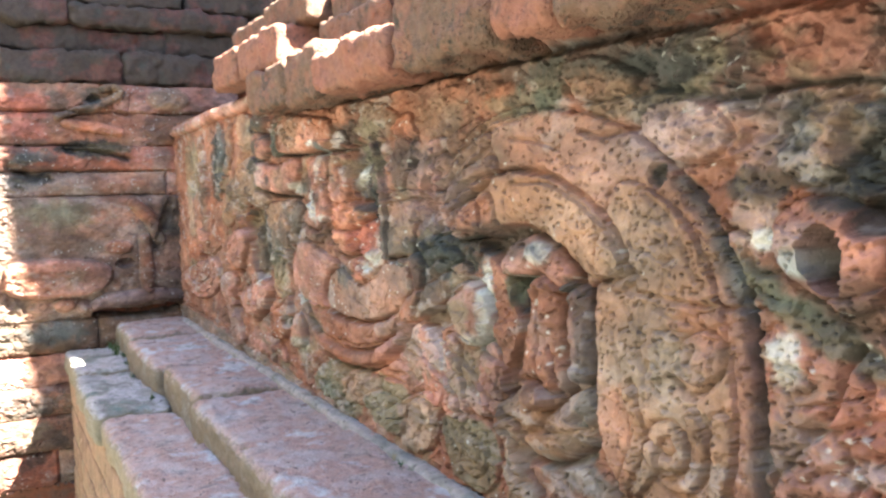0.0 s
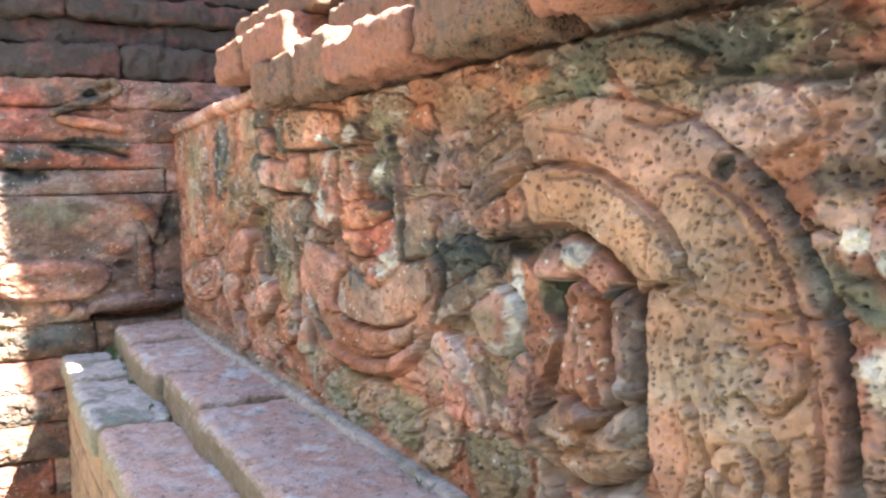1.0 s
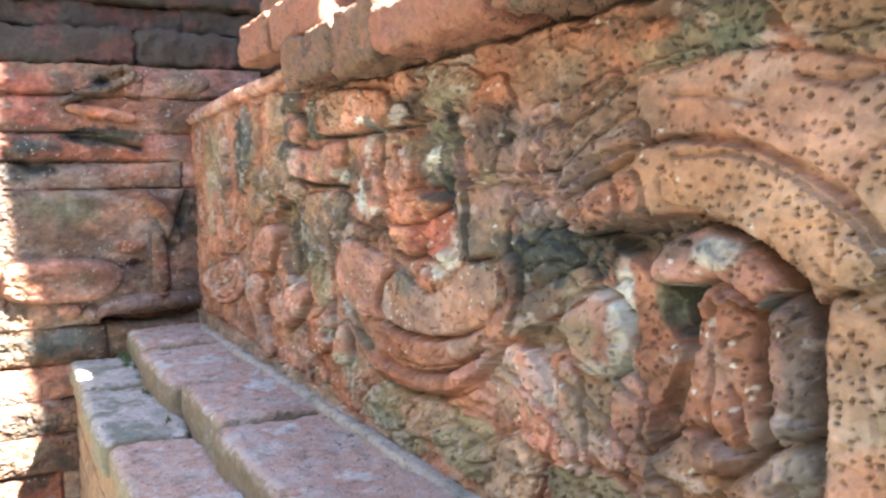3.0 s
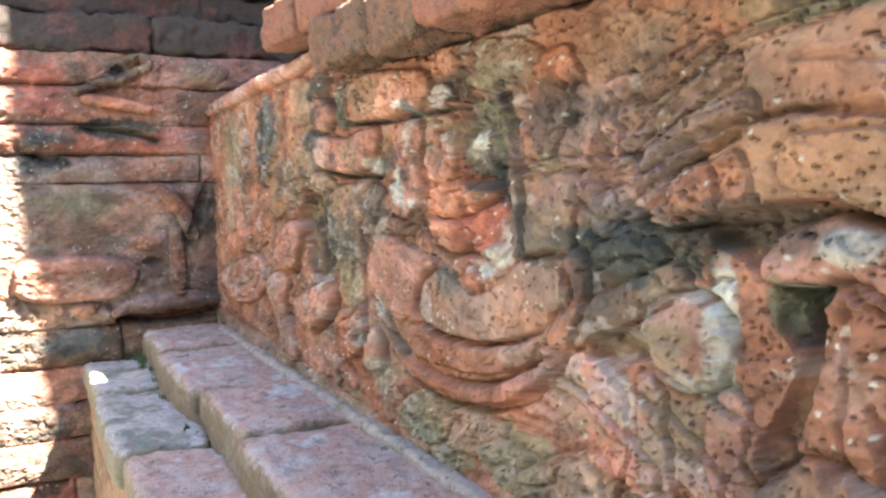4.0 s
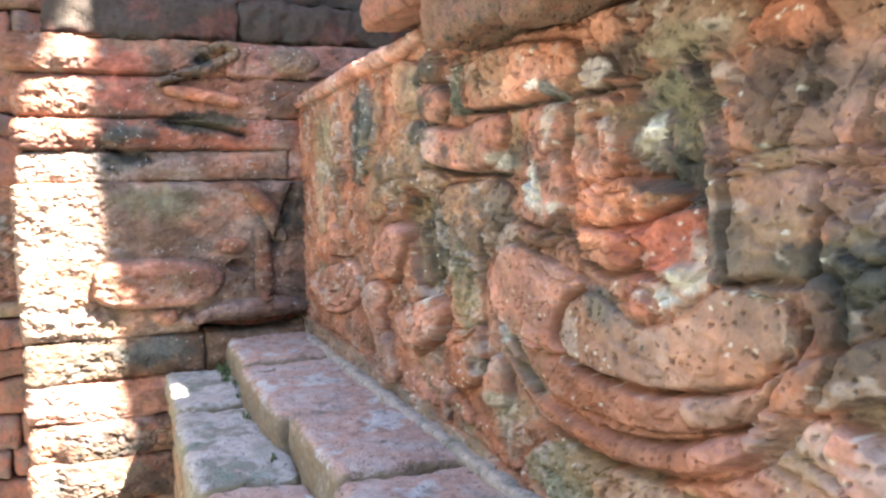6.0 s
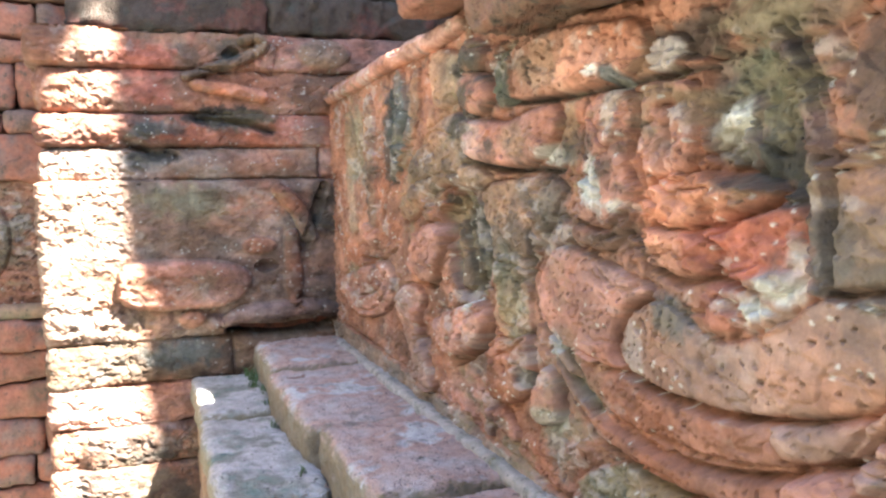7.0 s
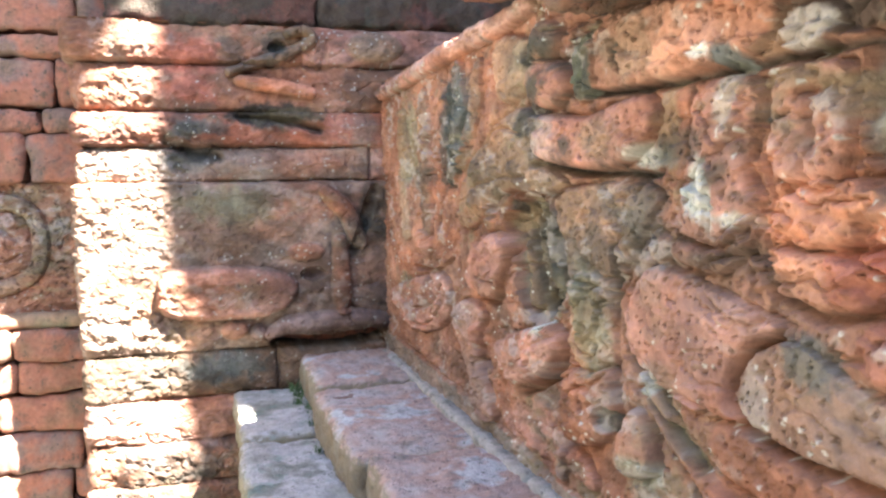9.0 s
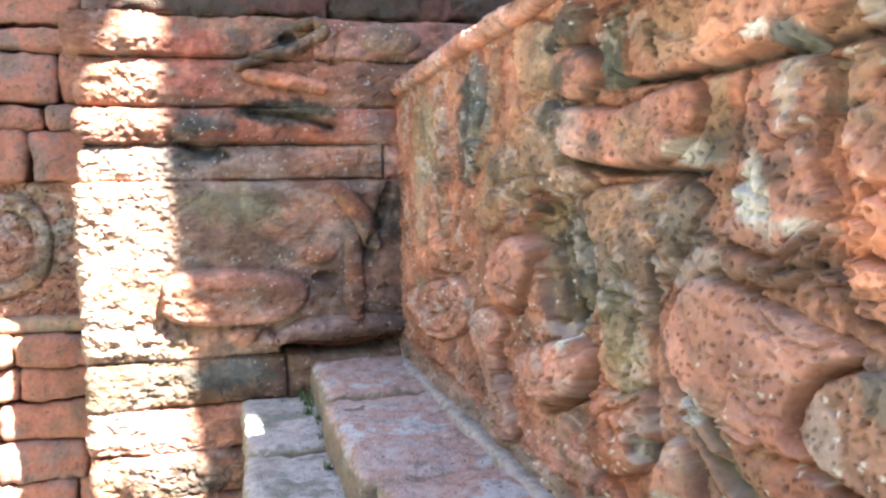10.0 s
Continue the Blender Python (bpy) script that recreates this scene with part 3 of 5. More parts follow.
frieze.dome('trunk', [(2.712, 1.295), (2.75, 1.307), (2.774, 1.288), (2.778, 1.221), (2.774, 1.177), (2.744, 1.155), (2.72, 1.173), (2.715, 1.24)], 0.150, 0.025, 'plum', amount=0.85)
frieze.groove([(2.652, 1.292), (2.655, 1.238), (2.651, 1.182), (2.656, 1.136)], 0.005, 0.012, None)
frieze.groove([(2.676, 1.203), (2.693, 1.16), (2.687, 1.12)], 0.006, 0.02, None)
# hole beside the trunk, dark inside by colour as well as depth
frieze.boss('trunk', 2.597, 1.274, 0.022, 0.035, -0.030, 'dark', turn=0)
frieze.stain_or_shade(2.579, 1.285, 0.02, 0.03, 'moss', 0.8, turn=0)
frieze.stain_or_shade(2.723, 1.293, 0.012, 0.02, 'slate', 0.8, turn=0)
frieze.stain_or_shade(2.664, 1.216, 0.03, 0.04, 'pink', 0.5, turn=0)
frieze.dome('trunk_tip', [(2.557, 1.087), (2.59, 1.131), (2.65, 1.144), (2.687, 1.129), (2.722, 1.14), (2.763, 1.162), (2.782, 1.136), (2.776, 1.098), (2.763, 1.071), (2.721, 1.04), (2.667, 1.02), (2.616, 1.026), (2.568, 1.047)], 0.170, 0.05, 'ochre')
frieze.groove([(2.654, 1.142), (2.672, 1.108), (2.667, 1.075), (2.603, 1.052)], 0.007, 0.016)
frieze.groove([(2.667, 1.075), (2.721, 1.081), (2.774, 1.103)], 0.006, 0.012)
frieze.groove([(2.677, 1.102), (2.71, 1.132)], 0.008, 0.014)
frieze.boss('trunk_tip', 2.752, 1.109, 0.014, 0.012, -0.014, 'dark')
frieze.stain_or_shade(2.727, 1.115, 0.04, 0.03, 'pinkbrown', 0.7)
frieze.band('fold', [(2.588, 1.057), (2.595, 0.994), (2.634, 0.962)], 0.022, 0.05, 'ochre')
frieze.stain_or_shade(2.742, 1.017, 0.09, 0.03, 'grey', 0.6)

# pale round boss and its tongue
frieze.dome('boss', [(2.382, 1.237), (2.396, 1.261), (2.429, 1.28), (2.466, 1.284), (2.498, 1.274), (2.517, 1.251), (2.521, 1.223), (2.503, 1.189), (2.475, 1.172), (2.444, 1.171), (2.414, 1.182), (2.393, 1.211)], 0.075, 0.05, 'pinkbrown')
frieze.stain_or_shade(2.507, 1.239, 0.02, 0.08, 'white', 0.8)
frieze.stain_or_shade(2.469, 1.17, 0.06, 0.03, 'white', 0.7)
frieze.stain_or_shade(2.429, 1.282, 0.06, 0.012, 'white', 0.6)
frieze.stain_or_shade(2.396, 1.228, 0.012, 0.05, 'white', 0.6)
frieze.stain_or_shade(2.449, 1.228, 0.05, 0.05, 'salmon', 0.6)
frieze.groove([(2.389, 1.249), (2.429, 1.278), (2.472, 1.284), (2.506, 1.268), (2.521, 1.237)], 0.006, 0.012)
frieze.band('tendril', [(2.186, 1.182), (2.257, 1.215), (2.327, 1.248), (2.381, 1.27), (2.429, 1.293)], 0.026, 0.03, 'brown')
frieze.boss('tendril', 2.34, 1.203, 0.07, 0.022, -0.035, 'brown', turn=12)
frieze.boss('tendril', 2.366, 1.314, 0.05, 0.04, 0.02, 'dark')
frieze.boss('tendril', 2.237, 1.258, 0.02, 0.03, -0.02, 'dark')
frieze.band('tendril', [(2.266, 1.337), (2.301, 1.321), (2.366, 1.331), (2.408, 1.323)], 0.012, 0.014, 'dark')

# fan of the mane over the arch
frieze.band('mane', [(2.333, 1.433), (2.385, 1.46), (2.45, 1.492), (2.519, 1.523)], 0.015, 0.022, 'plum')
frieze.band('mane', [(2.379, 1.417), (2.426, 1.439), (2.48, 1.459), (2.536, 1.478)], 0.022, 0.026, 'plum')
frieze.band('mane', [(2.377, 1.517), (2.424, 1.53), (2.483, 1.549)], 0.018, 0.022, 'rust')
frieze.band('mane', [(2.256, 1.393), (2.318, 1.381), (2.372, 1.387), (2.414, 1.408)], 0.022, 0.016, 'plum')
frieze.groove([(2.356, 1.443), (2.425, 1.477), (2.495, 1.509)], 0.009, 0.016)
frieze.groove([(2.35, 1.375), (2.414, 1.405), (2.475, 1.431), (2.532, 1.45)], 0.008, 0.016)
frieze.band('mane', [(2.355, 1.523), (2.308, 1.516), (2.287, 1.483), (2.27, 1.442)], 0.016, 0.02, 'salmon')
frieze.band('mane', [(2.316, 1.509), (2.321, 1.474), (2.337, 1.444)], 0.012, 0.02, 'salmon')
frieze.band('mane', [(2.227, 1.533), (2.207, 1.497), (2.186, 1.456)], 0.014, 0.014, 'brown')
# two holes in the mane with painted shade
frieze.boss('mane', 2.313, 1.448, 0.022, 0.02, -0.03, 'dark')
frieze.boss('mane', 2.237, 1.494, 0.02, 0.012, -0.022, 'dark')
frieze.band('mane', [(2.055, 1.557), (2.093, 1.487), (2.105, 1.415), (2.105, 1.321)], 0.012, 0.014, 'plum')
frieze.stain_or_shade(2.419, 1.493, 0.012, 0.014, 'white', 0.9)
frieze.stain_or_shade(2.495, 1.486, 0.02, 0.006, 'white', 0.7)
frieze.dome('mane', [(2.427, 1.392), (2.452, 1.407), (2.497, 1.425), (2.537, 1.432), (2.549, 1.369), (2.509, 1.364), (2.453, 1.357), (2.431, 1.361)], 0.02, 0.03, 'rust')
frieze.dome('stone_patch', [(1.954, 1.571), (1.978, 1.606), (2.015, 1.63), (2.131, 1.614), (2.164, 1.575), (2.13, 1.55), (2.055, 1.549)], 0.022, 0.03, 'brown')
frieze.dome('stone_patch', [(2.153, 1.556), (2.175, 1.592), (2.227, 1.589), (2.255, 1.547), (2.227, 1.542)], 0.015, 0.02, 'orange')
frieze.band('stone_patch', [(2.111, 1.422), (2.196, 1.433), (2.317, 1.428), (2.371, 1.43)], 0.01, 0.012, 'plum')

# weathered face with a hollow eye, the eye's shade painted black
frieze.dome('eroded_boss', [(3.082, 1.401), (3.102, 1.425), (3.142, 1.43), (3.178, 1.42), (3.204, 1.4), (3.213, 1.369), (3.202, 1.331), (3.168, 1.316), (3.13, 1.329), (3.104, 1.343), (3.086, 1.365)], 0.10, 0.05, 'salmon')
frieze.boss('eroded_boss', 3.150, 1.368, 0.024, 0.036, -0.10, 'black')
frieze.boss('eroded_boss', 3.194, 1.41, 0.02, 0.02, -0.03, 'dark')
frieze.dome('eroded_lobe', [(3.143, 1.324), (3.18, 1.334), (3.234, 1.355), (3.255, 1.328), (3.214, 1.307), (3.168, 1.305)], 0.045, 0.04, 'rust')
frieze.boss('eroded_boss', 3.123, 1.379, 0.04, 0.03, 0.012, 'pink')
frieze.boss('eroded_boss', 3.196, 1.485, 0.05, 0.05, -0.03, 'dark')
frieze.dome('eroded_lobe', [(3.081, 1.489), (3.114, 1.521), (3.158, 1.527), (3.188, 1.499), (3.165, 1.479), (3.141, 1.447), (3.095, 1.448)], 0.02, 0.04, 'ochre', amount=0.5)
frieze.stain_or_shade(3.049, 1.4, 0.035, 0.035, 'lilac', 0.5)
frieze.stain_or_shade(3.067, 1.382, 0.025, 0.012, 'white', 0.8)
frieze.stain_or_shade(3.094, 1.259, 0.02, 0.028, 'white', 0.7)
frieze.stain_or_shade(3.203, 1.534, 0.025, 0.015, 'white', 0.9)
frieze.stain_or_shade(3.117, 1.362, 0.02, 0.02, 'white', 0.6)
frieze.groove([(3.175, 1.282), (3.16, 1.248), (3.142, 1.21), (3.119, 1.184)], 0.008, 0.018)
# cut over the face, darkened in colour like a shaded crease
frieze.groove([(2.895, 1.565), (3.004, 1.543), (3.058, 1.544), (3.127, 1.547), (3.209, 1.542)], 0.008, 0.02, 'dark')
frieze.dome('eroded_slab', [(3.175, 1.273), (3.204, 1.268), (3.257, 1.238), (3.259, 1.157), (3.078, 1.095), (3.12, 1.169), (3.145, 1.205)], 0.022, 0.03, 'red', amount=0.5)
frieze.groove([(3.12, 1.181), (3.164, 1.199), (3.216, 1.228)], 0.006, 0.012)
frieze.groove([(3.133, 1.144), (3.183, 1.176), (3.221, 1.182)], 0.007, 0.012)
frieze.dome('stone_patch', [(2.885, 1.542), (2.943, 1.546), (3.004, 1.525), (3.008, 1.493), (2.961, 1.469), (2.905, 1.485), (2.875, 1.515)], 0.024, 0.03, 'pink')
frieze.boss('stone_patch', 2.91, 1.457, 0.016, 0.016, -0.025, 'dark')
frieze.dome('stone_patch', [(2.717, 1.613), (2.762, 1.622), (2.821, 1.61), (2.865, 1.586), (2.832, 1.565), (2.749, 1.566)], 0.022, 0.025, 'brown')
frieze.boss('stone_patch', 2.832, 1.583, 0.025, 0.022, 0.015, 'ochre')
frieze.dome('stone_patch', [(2.961, 1.587), (3.011, 1.61), (3.1, 1.618), (3.174, 1.614), (3.181, 1.567), (3.133, 1.546), (3.058, 1.556), (2.987, 1.564)], 0.02, 0.03, 'red', amount=0.6)

# hooded panel with broken red core
frieze.dome('hood_block', [(1.411, 1.611), (1.489, 1.643), (1.644, 1.633), (1.795, 1.614), (1.821, 1.586), (1.794, 1.549), (1.7, 1.545), (1.579, 1.542), (1.422, 1.551)], 0.050, 0.02, 'orange', amount=0.85)
frieze.stain_or_shade(1.535, 1.59, 0.07, 0.04, 'ochre', 0.6, turn=0)
frieze.stain_or_shade(1.7, 1.591, 0.05, 0.03, 'salmon', 0.7, turn=0)
frieze.boss('hood_block', 1.507, 1.586, 0.01, 0.022, -0.020, 'dark', turn=20)
frieze.stain_or_shade(1.744, 1.55, 0.03, 0.016, 'slate', 0.9, turn=0)
frieze.stain_or_shade(1.7, 1.562, 0.02, 0.01, 'white', 0.7, turn=0)
frieze.dome('hood_block', [(1.826, 1.578), (1.862, 1.584), (1.904, 1.567), (1.883, 1.54), (1.833, 1.538)], 0.020, 0.012, 'lilac', amount=0.85)
# undercut of the hood, its shade painted in
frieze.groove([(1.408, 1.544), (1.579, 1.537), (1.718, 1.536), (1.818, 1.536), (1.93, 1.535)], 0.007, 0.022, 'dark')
frieze.dome('pendant', [(1.663, 1.415), (1.689, 1.507), (1.744, 1.532), (1.794, 1.507), (1.781, 1.43), (1.797, 1.394), (1.753, 1.351), (1.696, 1.343), (1.641, 1.359)], 0.057, 0.03, 'salmon', amount=0.85)
frieze.stain_or_shade(1.706, 1.402, 0.03, 0.04, 'white', 0.75, turn=0)
frieze.stain_or_shade(1.752, 1.502, 0.018, 0.04, 'white', 0.5, turn=0)
frieze.stain_or_shade(1.767, 1.373, 0.03, 0.01, 'white', 0.6, turn=0)
frieze.dome('pendant', [(1.647, 1.35), (1.714, 1.341), (1.792, 1.385), (1.78, 1.344), (1.728, 1.313), (1.649, 1.32)], 0.047, 0.018, 'rust', amount=0.85)
# crease beside the pendant, painted as dark as its shade
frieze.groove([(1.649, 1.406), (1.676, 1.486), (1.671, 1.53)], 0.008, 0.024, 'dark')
frieze.groove([(1.805, 1.518), (1.798, 1.446), (1.813, 1.39), (1.8, 1.341)], 0.007, 0.022, None)
frieze.dome('pendant', [(1.82, 1.52), (1.862, 1.526), (1.911, 1.514), (1.906, 1.42), (1.85, 1.412), (1.82, 1.43)], 0.050, 0.02, 'salmon', amount=0.85)
frieze.stain_or_shade(1.876, 1.474, 0.03, 0.05, 'rust', 0.6, turn=0)
frieze.groove([(1.862, 1.52), (1.87, 1.466), (1.858, 1.417)], 0.005, 0.012, None)
# niche sunk into the wall, its shade tinted slate
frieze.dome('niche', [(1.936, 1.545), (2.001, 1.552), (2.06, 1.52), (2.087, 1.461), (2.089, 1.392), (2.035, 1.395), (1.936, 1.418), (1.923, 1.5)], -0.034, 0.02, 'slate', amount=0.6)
frieze.boss('niche', 1.973, 1.454, 0.05, 0.045, 0.043, 'plum', turn=0)
frieze.boss('niche', 2.039, 1.49, 0.04, 0.04, 0.027, 'moss', turn=0)
frieze.boss('niche', 2.045, 1.431, 0.045, 0.035, 0.030, 'dark', turn=0)
frieze.stain_or_shade(1.964, 1.468, 0.028, 0.035, 'white', 0.9, turn=0)
frieze.stain_or_shade(1.973, 1.437, 0.03, 0.018, 'white', 0.5, turn=0)
frieze.stain_or_shade(2.07, 1.443, 0.03, 0.1, 'dark', 0.8, turn=0)
frieze.stain_or_shade(2.012, 1.525, 0.05, 0.03, 'moss', 0.7, turn=0)
frieze.dome('broken_core', [(1.832, 1.402), (1.903, 1.417), (1.99, 1.412), (2.037, 1.395), (1.991, 1.372), (1.903, 1.352), (1.831, 1.357)], 0.036, 0.02, 'orange', amount=0.85)
frieze.boss('broken_core', 1.967, 1.393, 0.05, 0.02, 0.017, 'ochre', turn=0)
frieze.dome('broken_core', [(1.816, 1.348), (1.903, 1.344), (1.955, 1.332), (1.937, 1.3), (1.875, 1.289), (1.815, 1.308)], 0.026, 0.015, 'orange', amount=0.85)
frieze.dome('broken_core', [(1.908, 1.352), (2.002, 1.368), (2.087, 1.382), (2.092, 1.342), (2.067, 1.295), (2.002, 1.294), (1.945, 1.298), (1.957, 1.334)], 0.023, 0.02, 'scarlet', amount=0.85)
frieze.groove([(1.903, 1.35), (1.967, 1.359), (2.024, 1.377), (2.045, 1.391)], 0.008, 0.02, None)
frieze.groove([(1.815, 1.301), (1.889, 1.286), (1.949, 1.297), (2.002, 1.292)], 0.008, 0.02, None)
frieze.boss('broken_core', 2.036, 1.279, 0.04, 0.03, 0.033, 'pinkbrown', turn=0)
frieze.boss('broken_core', 1.967, 1.267, 0.04, 0.03, 0.020, 'red', turn=0)
frieze.stain_or_shade(2.051, 1.3, 0.035, 0.022, 'white', 0.85, turn=0)
frieze.stain_or_shade(2.025, 1.27, 0.03, 0.018, 'white', 0.8, turn=0)
frieze.stain_or_shade(2.076, 1.328, 0.014, 0.03, 'white', 0.6, turn=0)
frieze.dome('wall_patch', [(1.705, 1.319), (1.8, 1.337), (1.815, 1.293), (1.791, 1.266), (1.713, 1.284)], 0.013, 0.02, 'orange', amount=0.85)
frieze.band('arch_edge', [(2.044, 1.548), (2.073, 1.506), (2.091, 1.448), (2.101, 1.392), (2.102, 1.305)], 0.016, 0.030, 'plum', taper=0.75)
frieze.dome('stone_patch', [(2.109, 1.42), (2.232, 1.421), (2.236, 1.367), (2.233, 1.315), (2.158, 1.305), (2.109, 1.306)], 0.010, 0.015, 'ochre', amount=0.6)
frieze.stain_or_shade(2.123, 1.332, 0.03, 0.07, 'slate', 0.6, turn=0)
frieze.stain_or_shade(2.165, 1.399, 0.05, 0.03, 'orange', 0.5, turn=0)
frieze.groove([(2.104, 1.425), (2.18, 1.425), (2.259, 1.425), (2.322, 1.426)], 0.006, 0.018, None)
frieze.groove([(2.11, 1.298), (2.182, 1.308), (2.234, 1.311)], 0.006, 0.02, None)
frieze.groove([(2.236, 1.42), (2.24, 1.367), (2.237, 1.313)], 0.004, 0.01, None)
frieze.stain_or_shade(2.183, 1.261, 0.06, 0.03, 'white', 0.55, turn=-20)

# bowl-shaped crescent below the hood
frieze.dome('petal', [(1.529, 1.238), (1.554, 1.29), (1.605, 1.311), (1.695, 1.299), (1.815, 1.277), (1.827, 1.26), (1.774, 1.231), (1.747, 1.184), (1.768, 1.151), (1.692, 1.146), (1.59, 1.156), (1.534, 1.194)], 0.043, 0.03, 'salmon', amount=0.85)
frieze.stain_or_shade(1.749, 1.279, 0.05, 0.02, 'plum', 0.5, turn=0)
frieze.dome('bowl', [(1.758, 1.19), (1.79, 1.237), (1.86, 1.256), (1.916, 1.234), (1.991, 1.23), (2.067, 1.266), (2.105, 1.292), (2.15, 1.292), (2.191, 1.286), (2.215, 1.286), (2.203, 1.23), (2.153, 1.184), (2.068, 1.163), (1.955, 1.144), (1.845, 1.142), (1.778, 1.155)], 0.014, 0.05, 'pinkbrown', amount=0.85)
frieze.stain_or_shade(1.867, 1.237, 0.05, 0.03, 'slate', 0.8, turn=0)
frieze.stain_or_shade(1.79, 1.191, 0.025, 0.05, 'lilac', 0.6, turn=0)
frieze.dome('bowl', [(1.622, 1.154), (1.781, 1.143), (1.902, 1.132), (2.014, 1.146), (2.098, 1.166), (2.164, 1.189), (2.121, 1.137), (2.015, 1.103), (1.874, 1.084), (1.728, 1.09)], 0.027, 0.03, 'rust', amount=0.85)
frieze.dome('bowl', [(2.047, 1.158), (2.152, 1.184), (2.2, 1.224), (2.218, 1.233), (2.185, 1.174), (2.135, 1.139), (2.068, 1.124)], 0.020, 0.02, 'pinkbrown', amount=0.85)
frieze.band('bowl_rim', [(1.579, 1.151), (1.671, 1.088), (1.813, 1.049), (1.955, 1.054), (2.069, 1.081), (2.153, 1.123), (2.208, 1.174), (2.242, 1.233), (2.254, 1.278), (2.252, 1.302)], 0.022, 0.043, 'rust', taper=0.75)
frieze.stain_or_shade(2.235, 1.264, 0.03, 0.06, 'red', 0.6, turn=0)
frieze.stain_or_shade(2.185, 1.156, 0.06, 0.02, 'pink', 0.5, turn=0)
frieze.groove([(1.83, 1.261), (1.774, 1.231), (1.747, 1.184), (1.773, 1.152), (1.86, 1.14), (1.967, 1.144), (2.088, 1.165)], 0.007, 0.02, None)
frieze.groove([(1.642, 1.12), (1.746, 1.074), (1.888, 1.066), (2.015, 1.089), (2.117, 1.125), (2.177, 1.169), (2.215, 1.221), (2.228, 1.269)], 0.006, 0.018, None)
frieze.groove([(1.589, 1.109), (1.69, 1.051), (1.828, 1.028), (1.968, 1.037), (2.089, 1.07), (2.17, 1.113), (2.227, 1.168)], 0.01, 0.03, None)
frieze.groove([(1.967, 1.147), (2.068, 1.161), (2.16, 1.192)], 0.004, 0.008, None)

# lower folds and footing stones
frieze.band('fold', [(2.103, 1.095), (2.186, 1.106), (2.258, 1.092), (2.329, 1.07), (2.384, 1.054)], 0.04, 0.03, 'salmon')
frieze.band('fold', [(2.186, 1.148), (2.276, 1.149), (2.361, 1.122), (2.433, 1.1), (2.483, 1.076)], 0.035, 0.028, 'pink')
frieze.band('fold', [(2.383, 1.169), (2.432, 1.149), (2.493, 1.131), (2.546, 1.121)], 0.035, 0.028, 'rust')
frieze.groove([(2.128, 1.098), (2.207, 1.084), (2.267, 1.055)], 0.007, 0.014)
frieze.stain_or_shade(2.337, 1.133, 0.06, 0.03, 'white', 0.35)
frieze.dome('footing_stone', [(1.638, 0.951), (1.755, 1.022), (1.892, 1.037), (1.891, 0.983), (1.814, 0.932), (1.685, 0.922)], 0.02, 0.02, 'olive')
frieze.dome('footing_stone', [(1.9, 1.022), (1.991, 1.038), (2.063, 1.018), (2.048, 0.966), (1.941, 0.946), (1.853, 0.944)], 0.024, 0.02, 'sand')
frieze.dome('footing_stone', [(2.076, 1.03), (2.151, 1.046), (2.207, 1.021), (2.174, 0.974), (2.076, 0.96)], 0.024, 0.02, 'olive')
frieze.boss('footing_stone', 2.128, 1.061, 0.06, 0.025, 0.02, 'rust')
frieze.dome('footing_stone', [(2.116, 0.963), (2.216, 1.029), (2.319, 1.055), (2.333, 0.998), (2.3, 0.943), (2.193, 0.907)], 0.022, 0.02, 'sand')
frieze.dome('leaf_shield', [(2.339, 1.01), (2.415, 1.039), (2.51, 1.037), (2.541, 0.987), (2.507, 0.928), (2.449, 0.904), (2.379, 0.929)], 0.024, 0.025, 'olive')
frieze.groove([(2.382, 1.005), (2.411, 0.949), (2.46, 0.933), (2.499, 0.965), (2.501, 1.025)], 0.005, 0.01)
frieze.groove([(2.414, 1.013), (2.436, 0.967), (2.467, 0.964), (2.476, 1.009)], 0.004, 0.008)
frieze.dome('leaf_shield', [(2.195, 1.003), (2.283, 1.035), (2.316, 0.988), (2.278, 0.933), (2.217, 0.939)], 0.018, 0.02, 'sand')
frieze.dome('leaf_shield', [(2.008, 0.986), (2.128, 1.012), (2.18, 0.977), (2.15, 0.927), (2.035, 0.929)], 0.018, 0.02, 'olive')
frieze.band('fold', [(2.399, 1.164), (2.407, 1.104), (2.415, 1.044)], 0.025, 0.03, 'pink')
frieze.band('fold', [(2.514, 1.164), (2.512, 1.106), (2.529, 1.081)], 0.03, 0.026, 'salmon')
frieze.band('fold', [(2.289, 1.157), (2.332, 1.111), (2.33, 1.056)], 0.03, 0.022, 'salmon')
frieze.boss('fold', 2.602, 0.978, 0.022, 0.06, 0.03, 'ochre')
frieze.band('fold', [(2.563, 1.041), (2.586, 0.982), (2.641, 0.963)], 0.014, 0.02, 'sand')

# far panel towards the corner: small figures and leaves, cut deeper
FLATTEN, SINK = 0.48, 1.0
frieze.band('coping', [(-0.39, 1.702), (-0.004, 1.701), (0.425, 1.708), (0.737, 1.719), (1.007, 1.716), (1.186, 1.724)], 0.022, 0.04, 'salmon')
frieze.stain_or_shade(0.901, 1.717, 0.3, 0.02, 'pink', 0.7)
frieze.band('pilaster', [(0.25, 1.594), (0.266, 1.455), (0.294, 1.302)], 0.05, 0.020, 'ochre', taper=0.75)
frieze.band('pilaster', [(0.489, 1.63), (0.492, 1.506), (0.523, 1.312)], 0.04, 0.030, 'brown', taper=0.75)
frieze.band('pilaster', [(0.788, 1.658), (0.796, 1.563), (0.727, 1.446)], 0.04, 0.033, 'slate', taper=0.75)
frieze.band('pilaster', [(0.914, 1.651), (0.9, 1.587), (0.846, 1.524)], 0.03, 0.023, 'brown', taper=0.75)
